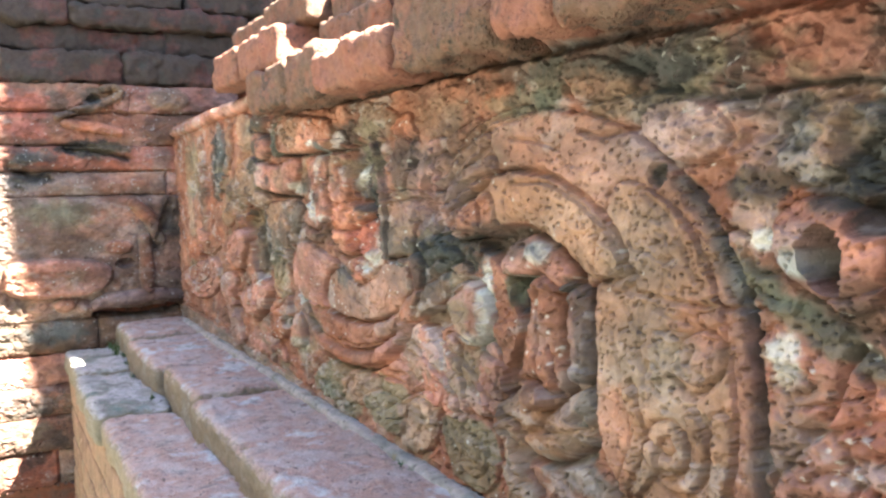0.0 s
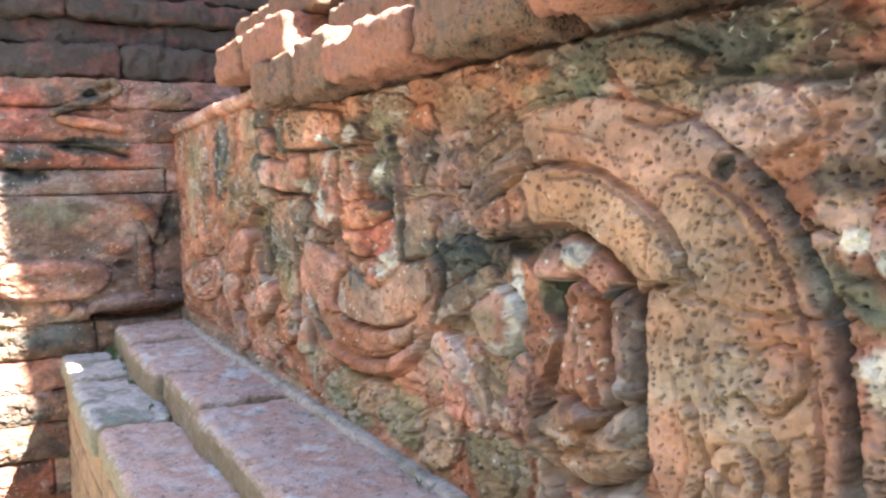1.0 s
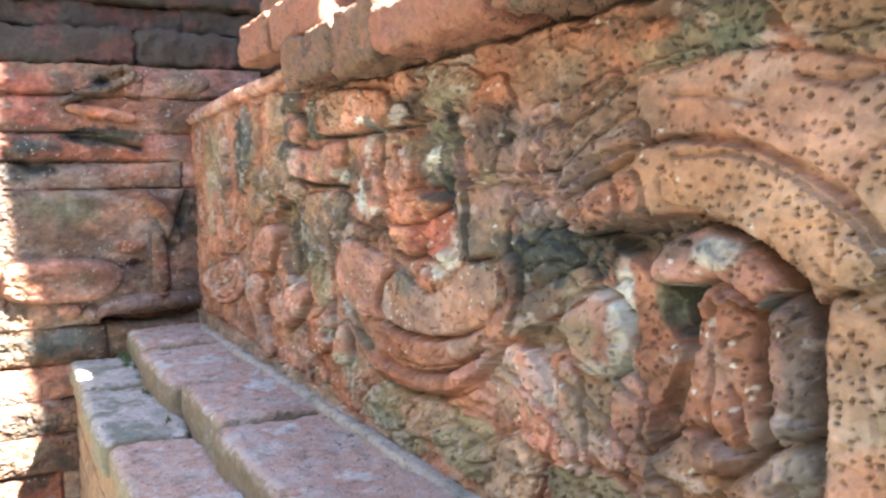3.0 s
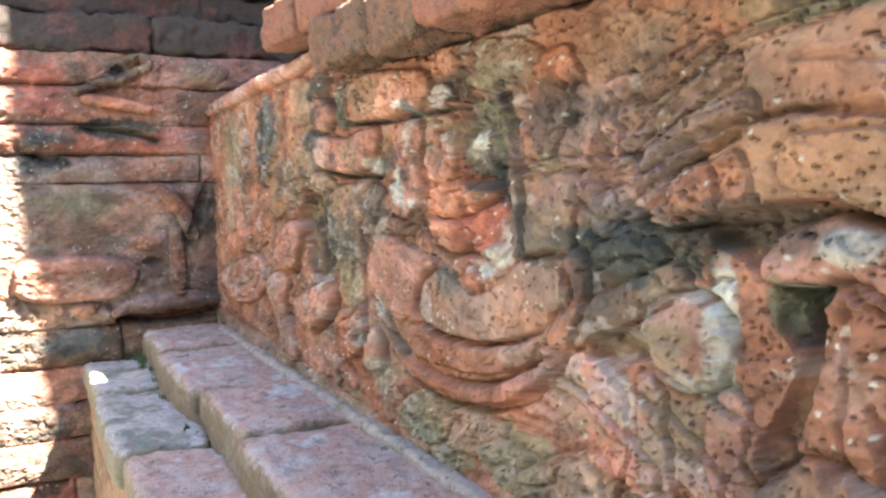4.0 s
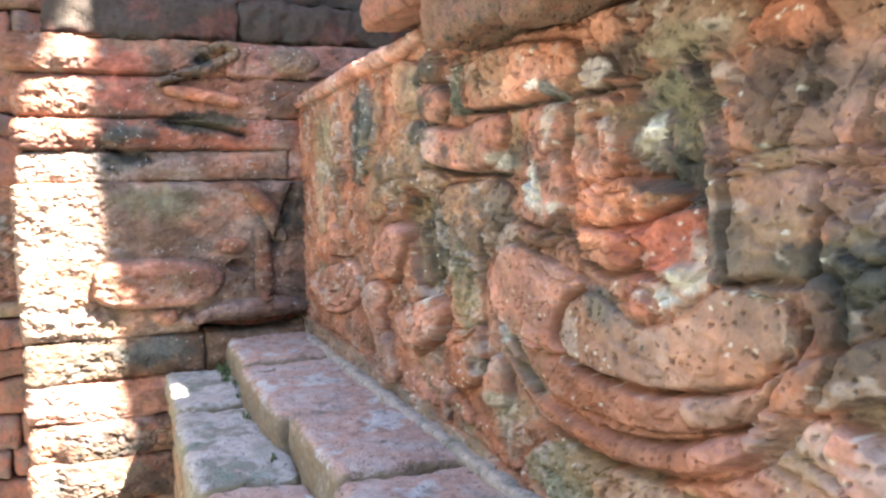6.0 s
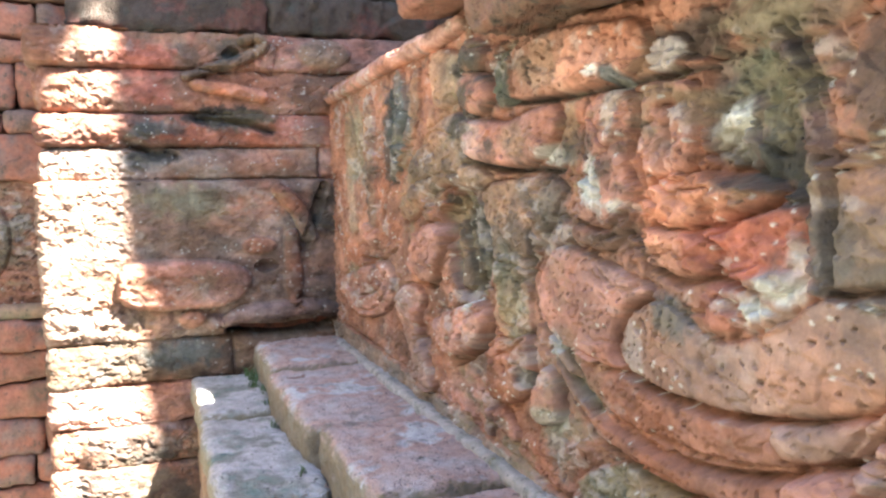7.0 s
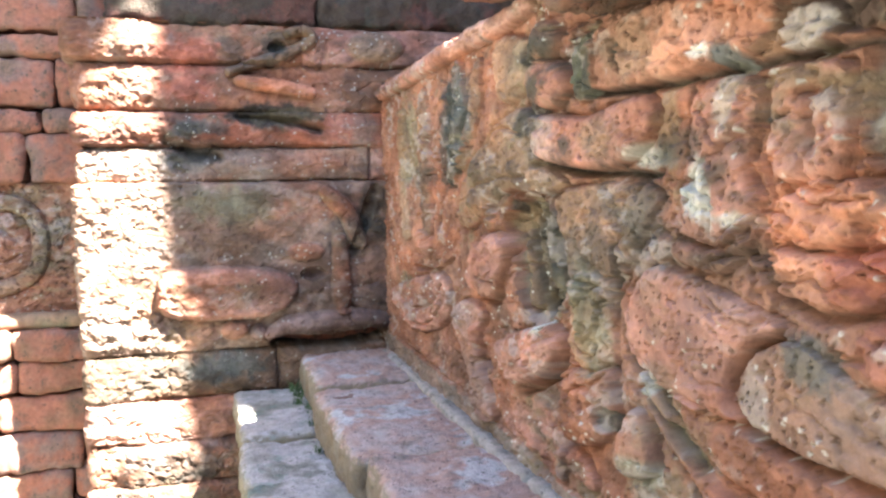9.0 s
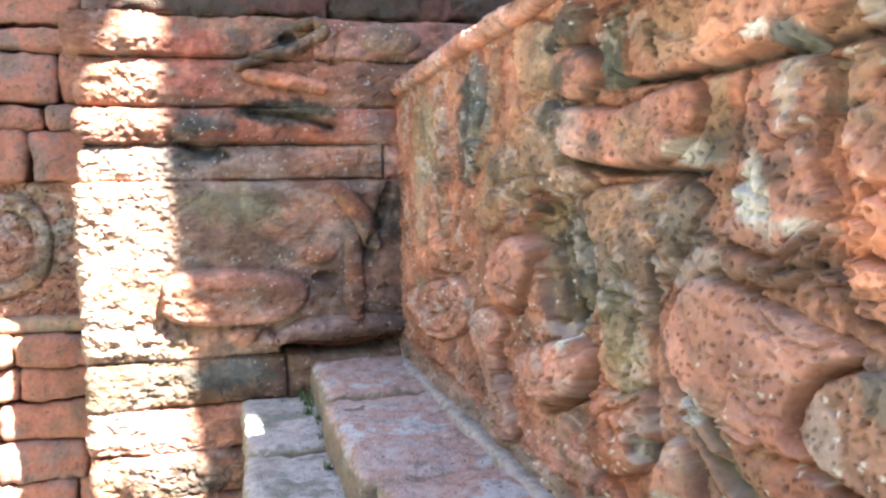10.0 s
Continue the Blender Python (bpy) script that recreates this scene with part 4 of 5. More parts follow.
# gaps between the pilasters, with shade painted into them
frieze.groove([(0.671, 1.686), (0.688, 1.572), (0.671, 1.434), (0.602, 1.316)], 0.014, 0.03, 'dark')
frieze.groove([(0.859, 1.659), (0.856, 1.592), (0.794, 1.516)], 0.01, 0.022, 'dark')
frieze.groove([(0.4, 1.611), (0.409, 1.481), (0.421, 1.307)], 0.009, 0.02, None)
frieze.stain_or_shade(0.687, 1.547, 0.07, 0.14, 'dark', 0.8, turn=0)
frieze.stain_or_shade(0.837, 1.594, 0.05, 0.08, 'slate', 0.7, turn=0)
frieze.stain_or_shade(0.299, 1.53, 0.09, 0.14, 'olive', 0.6, turn=0)
frieze.dome('block', [(1.03, 1.685), (1.13, 1.679), (1.206, 1.652), (1.193, 1.602), (1.142, 1.571), (1.042, 1.577)], 0.033, 0.02, 'ochre', amount=0.85)
frieze.boss('knob', 1.269, 1.645, 0.045, 0.035, 0.057, 'brown', turn=0)
frieze.dome('knob', [(1.206, 1.607), (1.264, 1.616), (1.335, 1.597), (1.351, 1.556), (1.298, 1.535), (1.217, 1.552)], 0.057, 0.03, 'salmon', amount=0.85)
frieze.groove([(1.184, 1.658), (1.193, 1.602), (1.167, 1.55)], 0.007, 0.02, None)
frieze.dome('block', [(1.351, 1.628), (1.42, 1.631), (1.441, 1.583), (1.42, 1.54), (1.362, 1.546)], 0.010, 0.02, 'moss', amount=0.85)
frieze.dome('hood_block', [(1.204, 1.509), (1.245, 1.531), (1.403, 1.514), (1.501, 1.526), (1.572, 1.528), (1.598, 1.5), (1.575, 1.462), (1.502, 1.439), (1.403, 1.435), (1.239, 1.459)], 0.050, 0.02, 'salmon', amount=0.85)
frieze.stain_or_shade(1.273, 1.491, 0.07, 0.035, 'pink', 0.8, turn=0)
frieze.stain_or_shade(1.454, 1.48, 0.06, 0.03, 'ochre', 0.8, turn=0)
frieze.stain_or_shade(1.586, 1.445, 0.05, 0.02, 'white', 0.75, turn=0)
frieze.stain_or_shade(1.622, 1.479, 0.025, 0.06, 'olive', 0.6, turn=0)
# underside of the block, shade coloured into the groove
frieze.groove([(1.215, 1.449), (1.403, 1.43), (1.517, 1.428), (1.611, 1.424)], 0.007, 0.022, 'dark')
frieze.dome('little_arch', [(0.785, 1.336), (0.83, 1.432), (0.987, 1.52), (1.141, 1.55), (1.204, 1.523), (1.227, 1.458), (1.326, 1.418), (1.283, 1.398), (1.082, 1.403), (0.962, 1.363), (0.864, 1.322)], 0.037, 0.04, 'ochre', amount=0.85)
frieze.boss('little_arch', 0.924, 1.442, 0.03, 0.022, 0.017, 'brown', turn=0)
frieze.boss('little_arch', 0.904, 1.386, 0.03, 0.022, 0.017, 'brown', turn=0)
frieze.boss('little_arch', 1.023, 1.45, 0.03, 0.022, 0.017, 'brown', turn=0)
frieze.boss('little_arch', 1.037, 1.393, 0.03, 0.022, 0.017, 'brown', turn=0)
frieze.boss('little_arch', 1.139, 1.437, 0.03, 0.022, 0.017, 'brown', turn=0)
frieze.boss('little_arch', 1.178, 1.408, 0.03, 0.022, 0.017, 'brown', turn=0)
frieze.boss('little_arch', 0.972, 1.344, 0.03, 0.022, 0.017, 'brown', turn=0)
frieze.groove([(0.925, 1.486), (1.056, 1.52), (1.166, 1.503)], 0.005, 0.01, None)
frieze.groove([(0.886, 1.409), (1.054, 1.429), (1.19, 1.427)], 0.006, 0.012, None)
frieze.dome('niche', [(1.045, 1.346), (1.164, 1.394), (1.256, 1.382), (1.321, 1.314), (1.337, 1.248), (1.281, 1.2), (1.186, 1.169), (1.121, 1.22), (1.094, 1.288)], -0.034, 0.02, 'olive', amount=0.7)
frieze.band('niche_leaf', [(1.202, 1.371), (1.225, 1.308), (1.248, 1.236)], 0.02, 0.033, 'olive', taper=0.75)
frieze.band('niche_leaf', [(1.131, 1.32), (1.149, 1.253), (1.161, 1.206)], 0.018, 0.037, 'brown', taper=0.75)
frieze.boss('niche_leaf', 1.293, 1.224, 0.03, 0.03, 0.025, 'olive', turn=0)
# holes among the leaves, shade painted black and dark
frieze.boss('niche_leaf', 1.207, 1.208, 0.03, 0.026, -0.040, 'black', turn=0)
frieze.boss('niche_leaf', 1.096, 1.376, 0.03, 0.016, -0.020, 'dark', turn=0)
frieze.stain_or_shade(1.283, 1.312, 0.04, 0.06, 'slate', 0.7, turn=0)
frieze.dome('jamb', [(1.294, 1.398), (1.42, 1.414), (1.599, 1.407), (1.549, 1.331), (1.509, 1.269), (1.49, 1.207), (1.481, 1.144), (1.383, 1.11), (1.349, 1.181), (1.345, 1.282), (1.309, 1.348)], 0.023, 0.03, 'ochre', amount=0.85)
frieze.stain_or_shade(1.429, 1.211, 0.05, 0.1, 'olive', 0.7, turn=0)
frieze.stain_or_shade(1.573, 1.367, 0.05, 0.06, 'slate', 0.6, turn=0)
frieze.stain_or_shade(1.471, 1.356, 0.09, 0.06, 'pinkbrown', 0.5, turn=0)
frieze.groove([(1.438, 1.307), (1.458, 1.247), (1.441, 1.198)], 0.006, 0.014, None)
frieze.boss('jamb', 1.393, 1.23, 0.02, 0.05, 0.017, 'olive', turn=0)
frieze.groove([(1.496, 1.327), (1.5, 1.253), (1.515, 1.196), (1.57, 1.15), (1.64, 1.108), (1.707, 1.079)], 0.009, 0.026, 'moss')
frieze.stain_or_shade(1.575, 1.159, 0.03, 0.03, 'white', 0.5, turn=0)
frieze.dome('oval_knob', [(0.872, 1.23), (0.918, 1.294), (1.02, 1.324), (1.086, 1.308), (1.067, 1.244), (1.016, 1.194), (0.915, 1.192)], 0.060, 0.03, 'salmon', amount=0.85)
frieze.groove([(0.944, 1.231), (0.991, 1.226), (1.033, 1.246)], 0.004, 0.01, None)
frieze.groove([(1.095, 1.318), (1.079, 1.246), (1.022, 1.186), (0.896, 1.18)], 0.007, 0.022, None)
frieze.dome('scallop', [(0.119, 1.107), (0.399, 1.171), (0.668, 1.202), (0.692, 1.114), (0.561, 1.05), (0.357, 1.023), (0.189, 1.05)], 0.033, 0.03, 'salmon', amount=0.85)
frieze.groove([(0.208, 1.105), (0.361, 1.082), (0.565, 1.122), (0.658, 1.181)], 0.006, 0.014, None)
frieze.groove([(0.16, 1.058), (0.358, 1.04), (0.562, 1.078), (0.675, 1.151)], 0.005, 0.012, None)
frieze.boss('oval_knob', 0.51, 1.27, 0.05, 0.035, 0.047, 'salmon', turn=0)
frieze.groove([(0.338, 1.198), (0.57, 1.205), (0.717, 1.245)], 0.007, 0.018, None)
frieze.dome('leaf_cluster', [(0.746, 1.12), (0.839, 1.17), (0.949, 1.154), (0.932, 1.081), (0.985, 1.004), (1.009, 0.944), (0.906, 0.935), (0.841, 1.029)], 0.043, 0.02, 'pink', amount=0.85)
frieze.boss('leaf_cluster', 0.929, 1.105, 0.03, 0.022, 0.023, 'salmon', turn=0)
frieze.boss('leaf_cluster', 0.951, 1.024, 0.03, 0.03, 0.023, 'pink', turn=0)
frieze.groove([(0.902, 1.054), (0.966, 1.056)], 0.006, 0.016, None)
frieze.dome('leaf_cluster', [(1.069, 1.118), (1.16, 1.155), (1.292, 1.185), (1.324, 1.149), (1.262, 1.09), (1.163, 1.057), (1.089, 1.07)], 0.070, 0.018, 'salmon', amount=0.85)
frieze.stain_or_shade(1.254, 1.178, 0.022, 0.022, 'white', 0.9, turn=0)
frieze.groove([(1.332, 1.178), (1.324, 1.133), (1.234, 1.068), (1.144, 1.039)], 0.009, 0.035, None)
frieze.boss('leaf_cluster', 1.146, 1.113, 0.03, 0.03, 0.017, 'orange', turn=0)
frieze.stain_or_shade(1.257, 1.054, 0.05, 0.025, 'slate', 0.6, turn=0)
frieze.dome('broken_leaf', [(1.344, 1.118), (1.438, 1.132), (1.491, 1.152), (1.499, 1.07), (1.441, 1.028), (1.352, 1.018)], 0.050, 0.02, 'rust', amount=0.85)
frieze.groove([(1.411, 1.119), (1.417, 1.079)], 0.005, 0.014, None)
frieze.groove([(1.438, 1.117), (1.455, 1.074)], 0.004, 0.012, None)
frieze.boss('broken_leaf', 1.488, 1.08, 0.02, 0.02, -0.020, 'dark', turn=0)
frieze.dome('broken_leaf', [(1.511, 1.051), (1.548, 1.114), (1.59, 1.085), (1.598, 1.04), (1.563, 1.018), (1.525, 1.019)], 0.043, 0.016, 'orange', amount=0.85)
frieze.groove([(1.597, 1.087), (1.606, 1.048)], 0.008, 0.025, None)
frieze.groove([(1.033, 1.135), (1.049, 1.042), (1.087, 0.967), (1.182, 0.93), (1.29, 0.916)], 0.006, 0.014, None)
frieze.stain_or_shade(1.208, 0.983, 0.12, 0.05, 'salmon', 0.6, turn=0)
frieze.stain_or_shade(1.577, 1.031, 0.05, 0.02, 'white', 0.5, turn=0)
frieze.band('foliage', [(1.343, 0.98), (1.392, 0.98), (1.42, 0.965)], 0.02, 0.027, 'salmon', taper=0.75)
frieze.band('foliage', [(1.29, 0.999), (1.333, 0.986), (1.322, 0.946)], 0.016, 0.023, 'pink', taper=0.75)
for u0, z0, a, b, depth in ((3.14, 1.58, 0.40, 0.12, 0.05), (3.10, 1.48, 0.25, 0.12, 0.045), (2.30, 1.48, 0.16, 0.12, 0.04), (2.0, 1.36, 0.16, 0.10, 0.06), (1.95, 1.47, 0.12, 0.08, 0.05), (2.35, 1.34, 0.18, 0.10, 0.04),
                            (3.25, 1.15, 0.25, 0.16, 0.035), (1.25, 1.02, 0.30, 0.14, 0.035), (1.95, 0.97, 0.5, 0.09, 0.045), (1.1, 1.35, 0.3, 0.25, 0.02), (2.3, 1.6, 0.6, 0.07, 0.03), (0.4, 1.3, 0.5, 0.4, 0.022)):
    frieze.erode(u0, z0, a, b, depth)
frieze.stain_or_shade(2.30, 1.47, 0.26, 0.10, 'plum', 0.5)
frieze.stain_or_shade(2.46, 1.50, 0.16, 0.06, 'brown', 0.6)
frieze.stain_or_shade(2.16, 1.40, 0.10, 0.08, 'brown', 0.5)
frieze.stain_or_shade(2.36, 1.345, 0.14, 0.05, 'dark', 0.6)
# shade below the lip and along the trunk's right side, painted dark
frieze.stain_or_shade(2.56, 1.36, 0.10, 0.03, 'dark', 0.6)
frieze.stain_or_shade(2.77, 1.20, 0.03, 0.14, 'dark', 0.6)
# shade close under the ledge, put into the tone
frieze.stain_or_shade(2.72, 1.62, 0.30, 0.03, 'dark', 0.6)
frieze.stain_or_shade(2.95, 1.60, 0.10, 0.04, 'slate', 0.7)
frieze.stain_or_shade(2.62, 1.575, 0.12, 0.025, 'moss', 0.6)
# deeper painted shade in the niche
frieze.stain_or_shade(2.055, 1.469, 0.055, 0.10, 'black', 0.75)
frieze.stain_or_shade(1.973, 1.457, 0.05, 0.05, 'slate', 0.7)
frieze.stain_or_shade(1.969, 1.478, 0.022, 0.016, 'white', 0.8)
frieze.stain_or_shade(2.002, 1.337, 0.10, 0.045, 'scarlet', 0.75)
frieze.stain_or_shade(1.942, 1.395, 0.08, 0.03, 'orange', 0.7)
frieze.stain_or_shade(2.286, 1.329, 0.10, 0.03, 'dark', 0.7)
frieze.stain_or_shade(2.3, 1.29, 0.08, 0.05, 'dark', 0.6)
frieze.stain_or_shade(2.217, 1.485, 0.12, 0.06, 'umber', 0.6)
frieze.stain_or_shade(2.266, 1.404, 0.12, 0.05, 'plum', 0.6)
frieze.stain_or_shade(0.731, 1.544, 0.07, 0.12, 'dark', 0.7)
frieze.stain_or_shade(1.213, 1.288, 0.05, 0.09, 'umber', 0.6)
frieze.stain_or_shade(2.843, 1.607, 0.10, 0.03, 'dark', 0.6)
frieze.stain_or_shade(3.004, 1.581, 0.10, 0.03, 'dark', 0.6)
frieze.stain_or_shade(3.101, 1.499, 0.03, 0.05, 'dark', 0.7)
frieze.stain_or_shade(3.189, 1.457, 0.04, 0.04, 'black', 0.7)
frieze.stain_or_shade(3.044, 1.442, 0.05, 0.02, 'dark', 0.7)
frieze.stain_or_shade(3.144, 1.291, 0.10, 0.02, 'moss', 0.7, turn=-25)
frieze.weather()
frieze.tone *= 1.1
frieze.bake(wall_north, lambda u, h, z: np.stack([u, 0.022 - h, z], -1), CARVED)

# ---- pier that turns out from the wall ----
wall_west = tagged(stone("wall_west", (-0.42, -0.84, -0.1), (-0.075, 0.4, 1.86), COURSE, step=0.06, bumpy=0.0), kind="structure")
pier = Relief(-1.1, 0.30, 0.25, 1.895, 0.0035, TONES["rust"], 8, 0.002)
COURSES = [(0.25, 0.40, (-0.5,)), (0.40, 0.54, ()), (0.54, 0.665, ()), (0.665, 0.792, ()), (0.792, 0.928, (-0.32,)),
           (0.928, 1.433, ()), (1.433, 1.537, (-0.02,)), (1.537, 1.640, ()),
           (1.640, 1.780, ()), (1.780, 1.895, (-0.22,))]
chance = random.Random(4)
for z0, z1, joints in COURSES:
    rows = (pier.wz >= z0) & (pier.wz < z1)
    stops = (-9, *joints, 9)
    for a, b in zip(stops, stops[1:]):
        mask = rows & (pier.wu >= a) & (pier.wu < b)
        pier.names.append("block")
        pier.piece[mask] = len(pier.names) - 1
        pier.h[mask] += chance.uniform(-0.007, 0.009) + 0.05 * (chance.uniform(-1, 1) * (pier.wz[mask] - z0))
        pier.tone[mask] = np.array(TONES[chance.choice(("rust", "rust", "brown", "red", "pinkbrown", "salmon"))]) * chance.uniform(0.85, 1.15)
        wander = 0.010 * rough(pier.U[mask] * 12, pier.Z[mask] * 12, 4.0)
        edge = np.minimum(np.minimum(pier.wz[mask] - z0, z1 - pier.wz[mask]), np.minimum(pier.wu[mask] - a, b - pier.wu[mask])) + wander
        open_joint = 0.25 + 0.75 * ease(0.35, 0.6, grain(pier.U[mask] * 5, pier.Z[mask] * 9, 2.0))
        pier.h[mask] -= open_joint * 0.020 * (1 - ease(0, 0.009, edge)) + 0.012 * (1 - ease(0, 0.045, edge)) * open_joint
pier.dome('carved_oval', [(-0.638, 1.17), (-0.455, 1.181), (-0.329, 1.169), (-0.265, 1.136), (-0.258, 1.086), (-0.316, 1.036), (-0.429, 1.022), (-0.644, 1.043)], 0.090, 0.03, 'salmon')
pier.band('base_roll', [(-0.334, 0.975), (-0.285, 0.996), (-0.169, 1.001), (-0.085, 1.006), (0.009, 0.995)], 0.03, 0.090, 'plum')
pier.boss('base_roll', -0.446, 0.99, 0.04, 0.03, 0.060, 'rust')
pier.boss('base_roll', -0.375, 0.977, 0.025, 0.025, 0.066, 'plum')
pier.band('carved_stem', [(-0.122, 1.247), (-0.119, 1.13), (-0.118, 1.045)], 0.03, 0.054, 'rust')
pier.band('carved_stem', [(-0.159, 1.397), (-0.094, 1.329), (-0.063, 1.245)], 0.03, 0.060, 'rust')
pier.boss('carved_stem', -0.207, 1.15, 0.04, 0.02, -0.030, 'plum')
pier.band('carved_stem', [(-0.008, 1.411), (-0.045, 1.295), (-0.08, 1.212)], 0.02, -0.018, 'brown')
pier.boss('carved_stem', -0.23, 1.218, 0.06, 0.03, 0.036, 'rust')
pier.band('carved_curl', [(-0.435, 1.756), (-0.357, 1.784), (-0.278, 1.807), (-0.197, 1.849), (-0.212, 1.88), (-0.26, 1.871)], 0.018, 0.075, 'brown')
pier.boss('carved_curl', 0.001, 1.839, 0.09, 0.05, 0.045, 'ochre')
pier.band('carved_curl', [(-0.405, 1.733), (-0.312, 1.719), (-0.201, 1.697)], 0.022, 0.054, 'orange')
# hollows between the pier's courses, shade painted into the cuts
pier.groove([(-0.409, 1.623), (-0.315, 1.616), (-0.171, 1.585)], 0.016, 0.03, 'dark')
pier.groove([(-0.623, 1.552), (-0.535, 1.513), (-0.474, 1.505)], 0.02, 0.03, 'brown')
# crevice under the base roll, darkened in colour for its shade
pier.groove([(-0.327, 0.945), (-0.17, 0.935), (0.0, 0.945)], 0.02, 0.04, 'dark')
pier.groove([(-0.327, 0.954), (-0.171, 0.944), (-0, 0.953)], 0.016, 0.06)
pier.groove([(-0.214, 1.785), (-0.166, 1.77), (-0.148, 1.851)], 0.012, 0.014)
pier.boss('carved_curl', -0.293, 1.83, 0.03, 0.02, -0.030, 'dark')
pier.stain_or_shade(-0.569, 1.791, 0.14, 0.05, 'scarlet', 0.9)
pier.stain_or_shade(-0.558, 1.699, 0.1, 0.05, 'red', 0.9)
pier.stain_or_shade(-0.433, 1.826, 0.05, 0.05, 'dark', 0.6)
# dark tone over the hollow above, standing in for its shade
pier.stain_or_shade(-0.315, 1.624, 0.14, 0.04, 'dark', 0.85)
pier.stain_or_shade(-0.547, 1.591, 0.08, 0.03, 'grey', 0.8)
pier.stain_or_shade(-0.566, 1.498, 0.08, 0.03, 'dark', 0.7)
pier.stain_or_shade(-0.433, 1.354, 0.14, 0.06, 'olive', 0.7)
pier.stain_or_shade(-0.225, 1.382, 0.1, 0.06, 'rust', 0.7)
pier.stain_or_shade(-0.453, 1.242, 0.18, 0.05, 'brown', 0.5)
pier.stain_or_shade(-0.496, 0.879, 0.14, 0.05, 'slate', 0.8)
pier.stain_or_shade(-0.255, 1.488, 0.16, 0.04, 'orange', 0.5)
pier.stain_or_shade(-0.55, 0.694, 0.07, 0.12, 'rust', 0.7)
pier.stain_or_shade(-0.038, 1.593, 0.05, 0.1, 'grey', 0.4)
pier.stain_or_shade(-0.062, 1.262, 0.04, 0.12, 'dark', 0.4)
pier.stain_or_shade(0.003, 1.107, 0.03, 0.06, 'plum', 0.7)
# footing courses stand forward of the pier, rounded; dark stone, deepened by painted shade
pier.h += 0.03 * ease(0.668, 0.64, pier.Z) * ease(-0.80, -0.74, pier.U)
pier.stain_or_shade(-0.62, 0.60, 0.16, 0.07, 'dark', 0.7)
pier.stain_or_shade(-0.62, 0.45, 0.2, 0.12, 'dark', 0.7)
pier.h += 0.016 * ease(1.775, 1.79, pier.Z) * ease(-0.55, -0.7, pier.U)
for u0, z0, a, b, depth in ((-0.45, 1.30, 0.6, 0.16, 0.030), (-0.45, 1.70, 0.6, 0.22, 0.040), (-0.45, 1.03, 0.6, 0.13, 0.030), (-0.40, 1.48, 0.6, 0.08, 0.030), (-0.75, 1.2, 0.25, 0.8, 0.03), (-0.55, 0.7, 0.4, 0.4, 0.02)):
    pier.erode(u0, z0, a, b, 0.7 * depth)
pier.stain_or_shade(-0.553, 1.821, 0.09, 0.05, 'scarlet', 0.9)
pier.stain_or_shade(-0.558, 1.703, 0.08, 0.05, 'scarlet', 0.8)
# pier hollows painted darker still, as shade
pier.stain_or_shade(-0.31, 1.63, 0.12, 0.035, 'black', 0.8)
pier.stain_or_shade(-0.542, 1.507, 0.08, 0.03, 'black', 0.7)
pier.stain_or_shade(-0.303, 1.831, 0.06, 0.05, 'dark', 0.75)
pier.stain_or_shade(-0.514, 1.593, 0.10, 0.03, 'slate', 0.7)
pier.stain_or_shade(-0.013, 1.349, 0.05, 0.10, 'dark', 0.7)
pier.stain_or_shade(-0.456, 1.376, 0.16, 0.05, 'olive', 0.6)
pier.stain_or_shade(-0.232, 1.354, 0.10, 0.06, 'orange', 0.5)
pier.stain_or_shade(-0.466, 1.112, 0.18, 0.05, 'rust', 0.7)
pier.stain_or_shade(-0.226, 0.989, 0.14, 0.03, 'plum', 0.7)
pier.stain_or_shade(-0.532, 0.724, 0.10, 0.06, 'orange', 0.6)
pier.weather(0.45, 0.55, 1.7)
pier.tone *= 0.86
TURN_AT, ROUND = -0.845, 0.03


def round_the_pier(u, h, z):
    """The front of the pier, and round its outer corner."""
    turn = np.clip((TURN_AT - u) / ROUND, 0, math.pi / 2)
    past = np.maximum(TURN_AT - u - ROUND * math.pi / 2, 0)
    x = -ROUND + ROUND * np.cos(turn) - past + h * np.cos(turn)
    y = np.maximum(u, TURN_AT) - ROUND * np.sin(turn) - h * np.sin(turn)
    return np.stack([x, y, z], -1)


pier.bake(wall_west, round_the_pier, CARVED)

# ---- courses over the pier ----
chance = random.Random(9)
upper = tagged(stone("wall_upper", (-0.6, -0.70, 1.87), (-0.11, 2.4, 3.2), COURSE, step=0.1, bumpy=0.0), kind="structure")
for z0, z1, front in ((1.897, 2.025, 0.0), (2.03, 2.125, -0.045), (2.13, 2.22, 0.0), (2.225, 2.33, -0.03), (2.335, 2.45, -0.01), (2.455, 2.58, -0.03), (2.585, 2.7, -0.05)):
    y = -0.775 - front
    while y < 1.6:
        length = chance.uniform(0.35, 0.9)
        stone("brick", (-0.3, y, z0), (front - chance.uniform(0, 0.02), y + length - 0.002, z1 + 0.003), COURSE_DARK, upper, 0.012, 0.022 if front == 0 else 0.010, 0.034, chance.random() * 50)
        y += length

# ---- wall of the recess beside the pier ----
recess = tagged(stone("wall_recess", (-0.8, -2.6, -0.1), (-0.40, -0.6, 3.2), COURSE, step=0.1, bumpy=0.0), kind="structure")
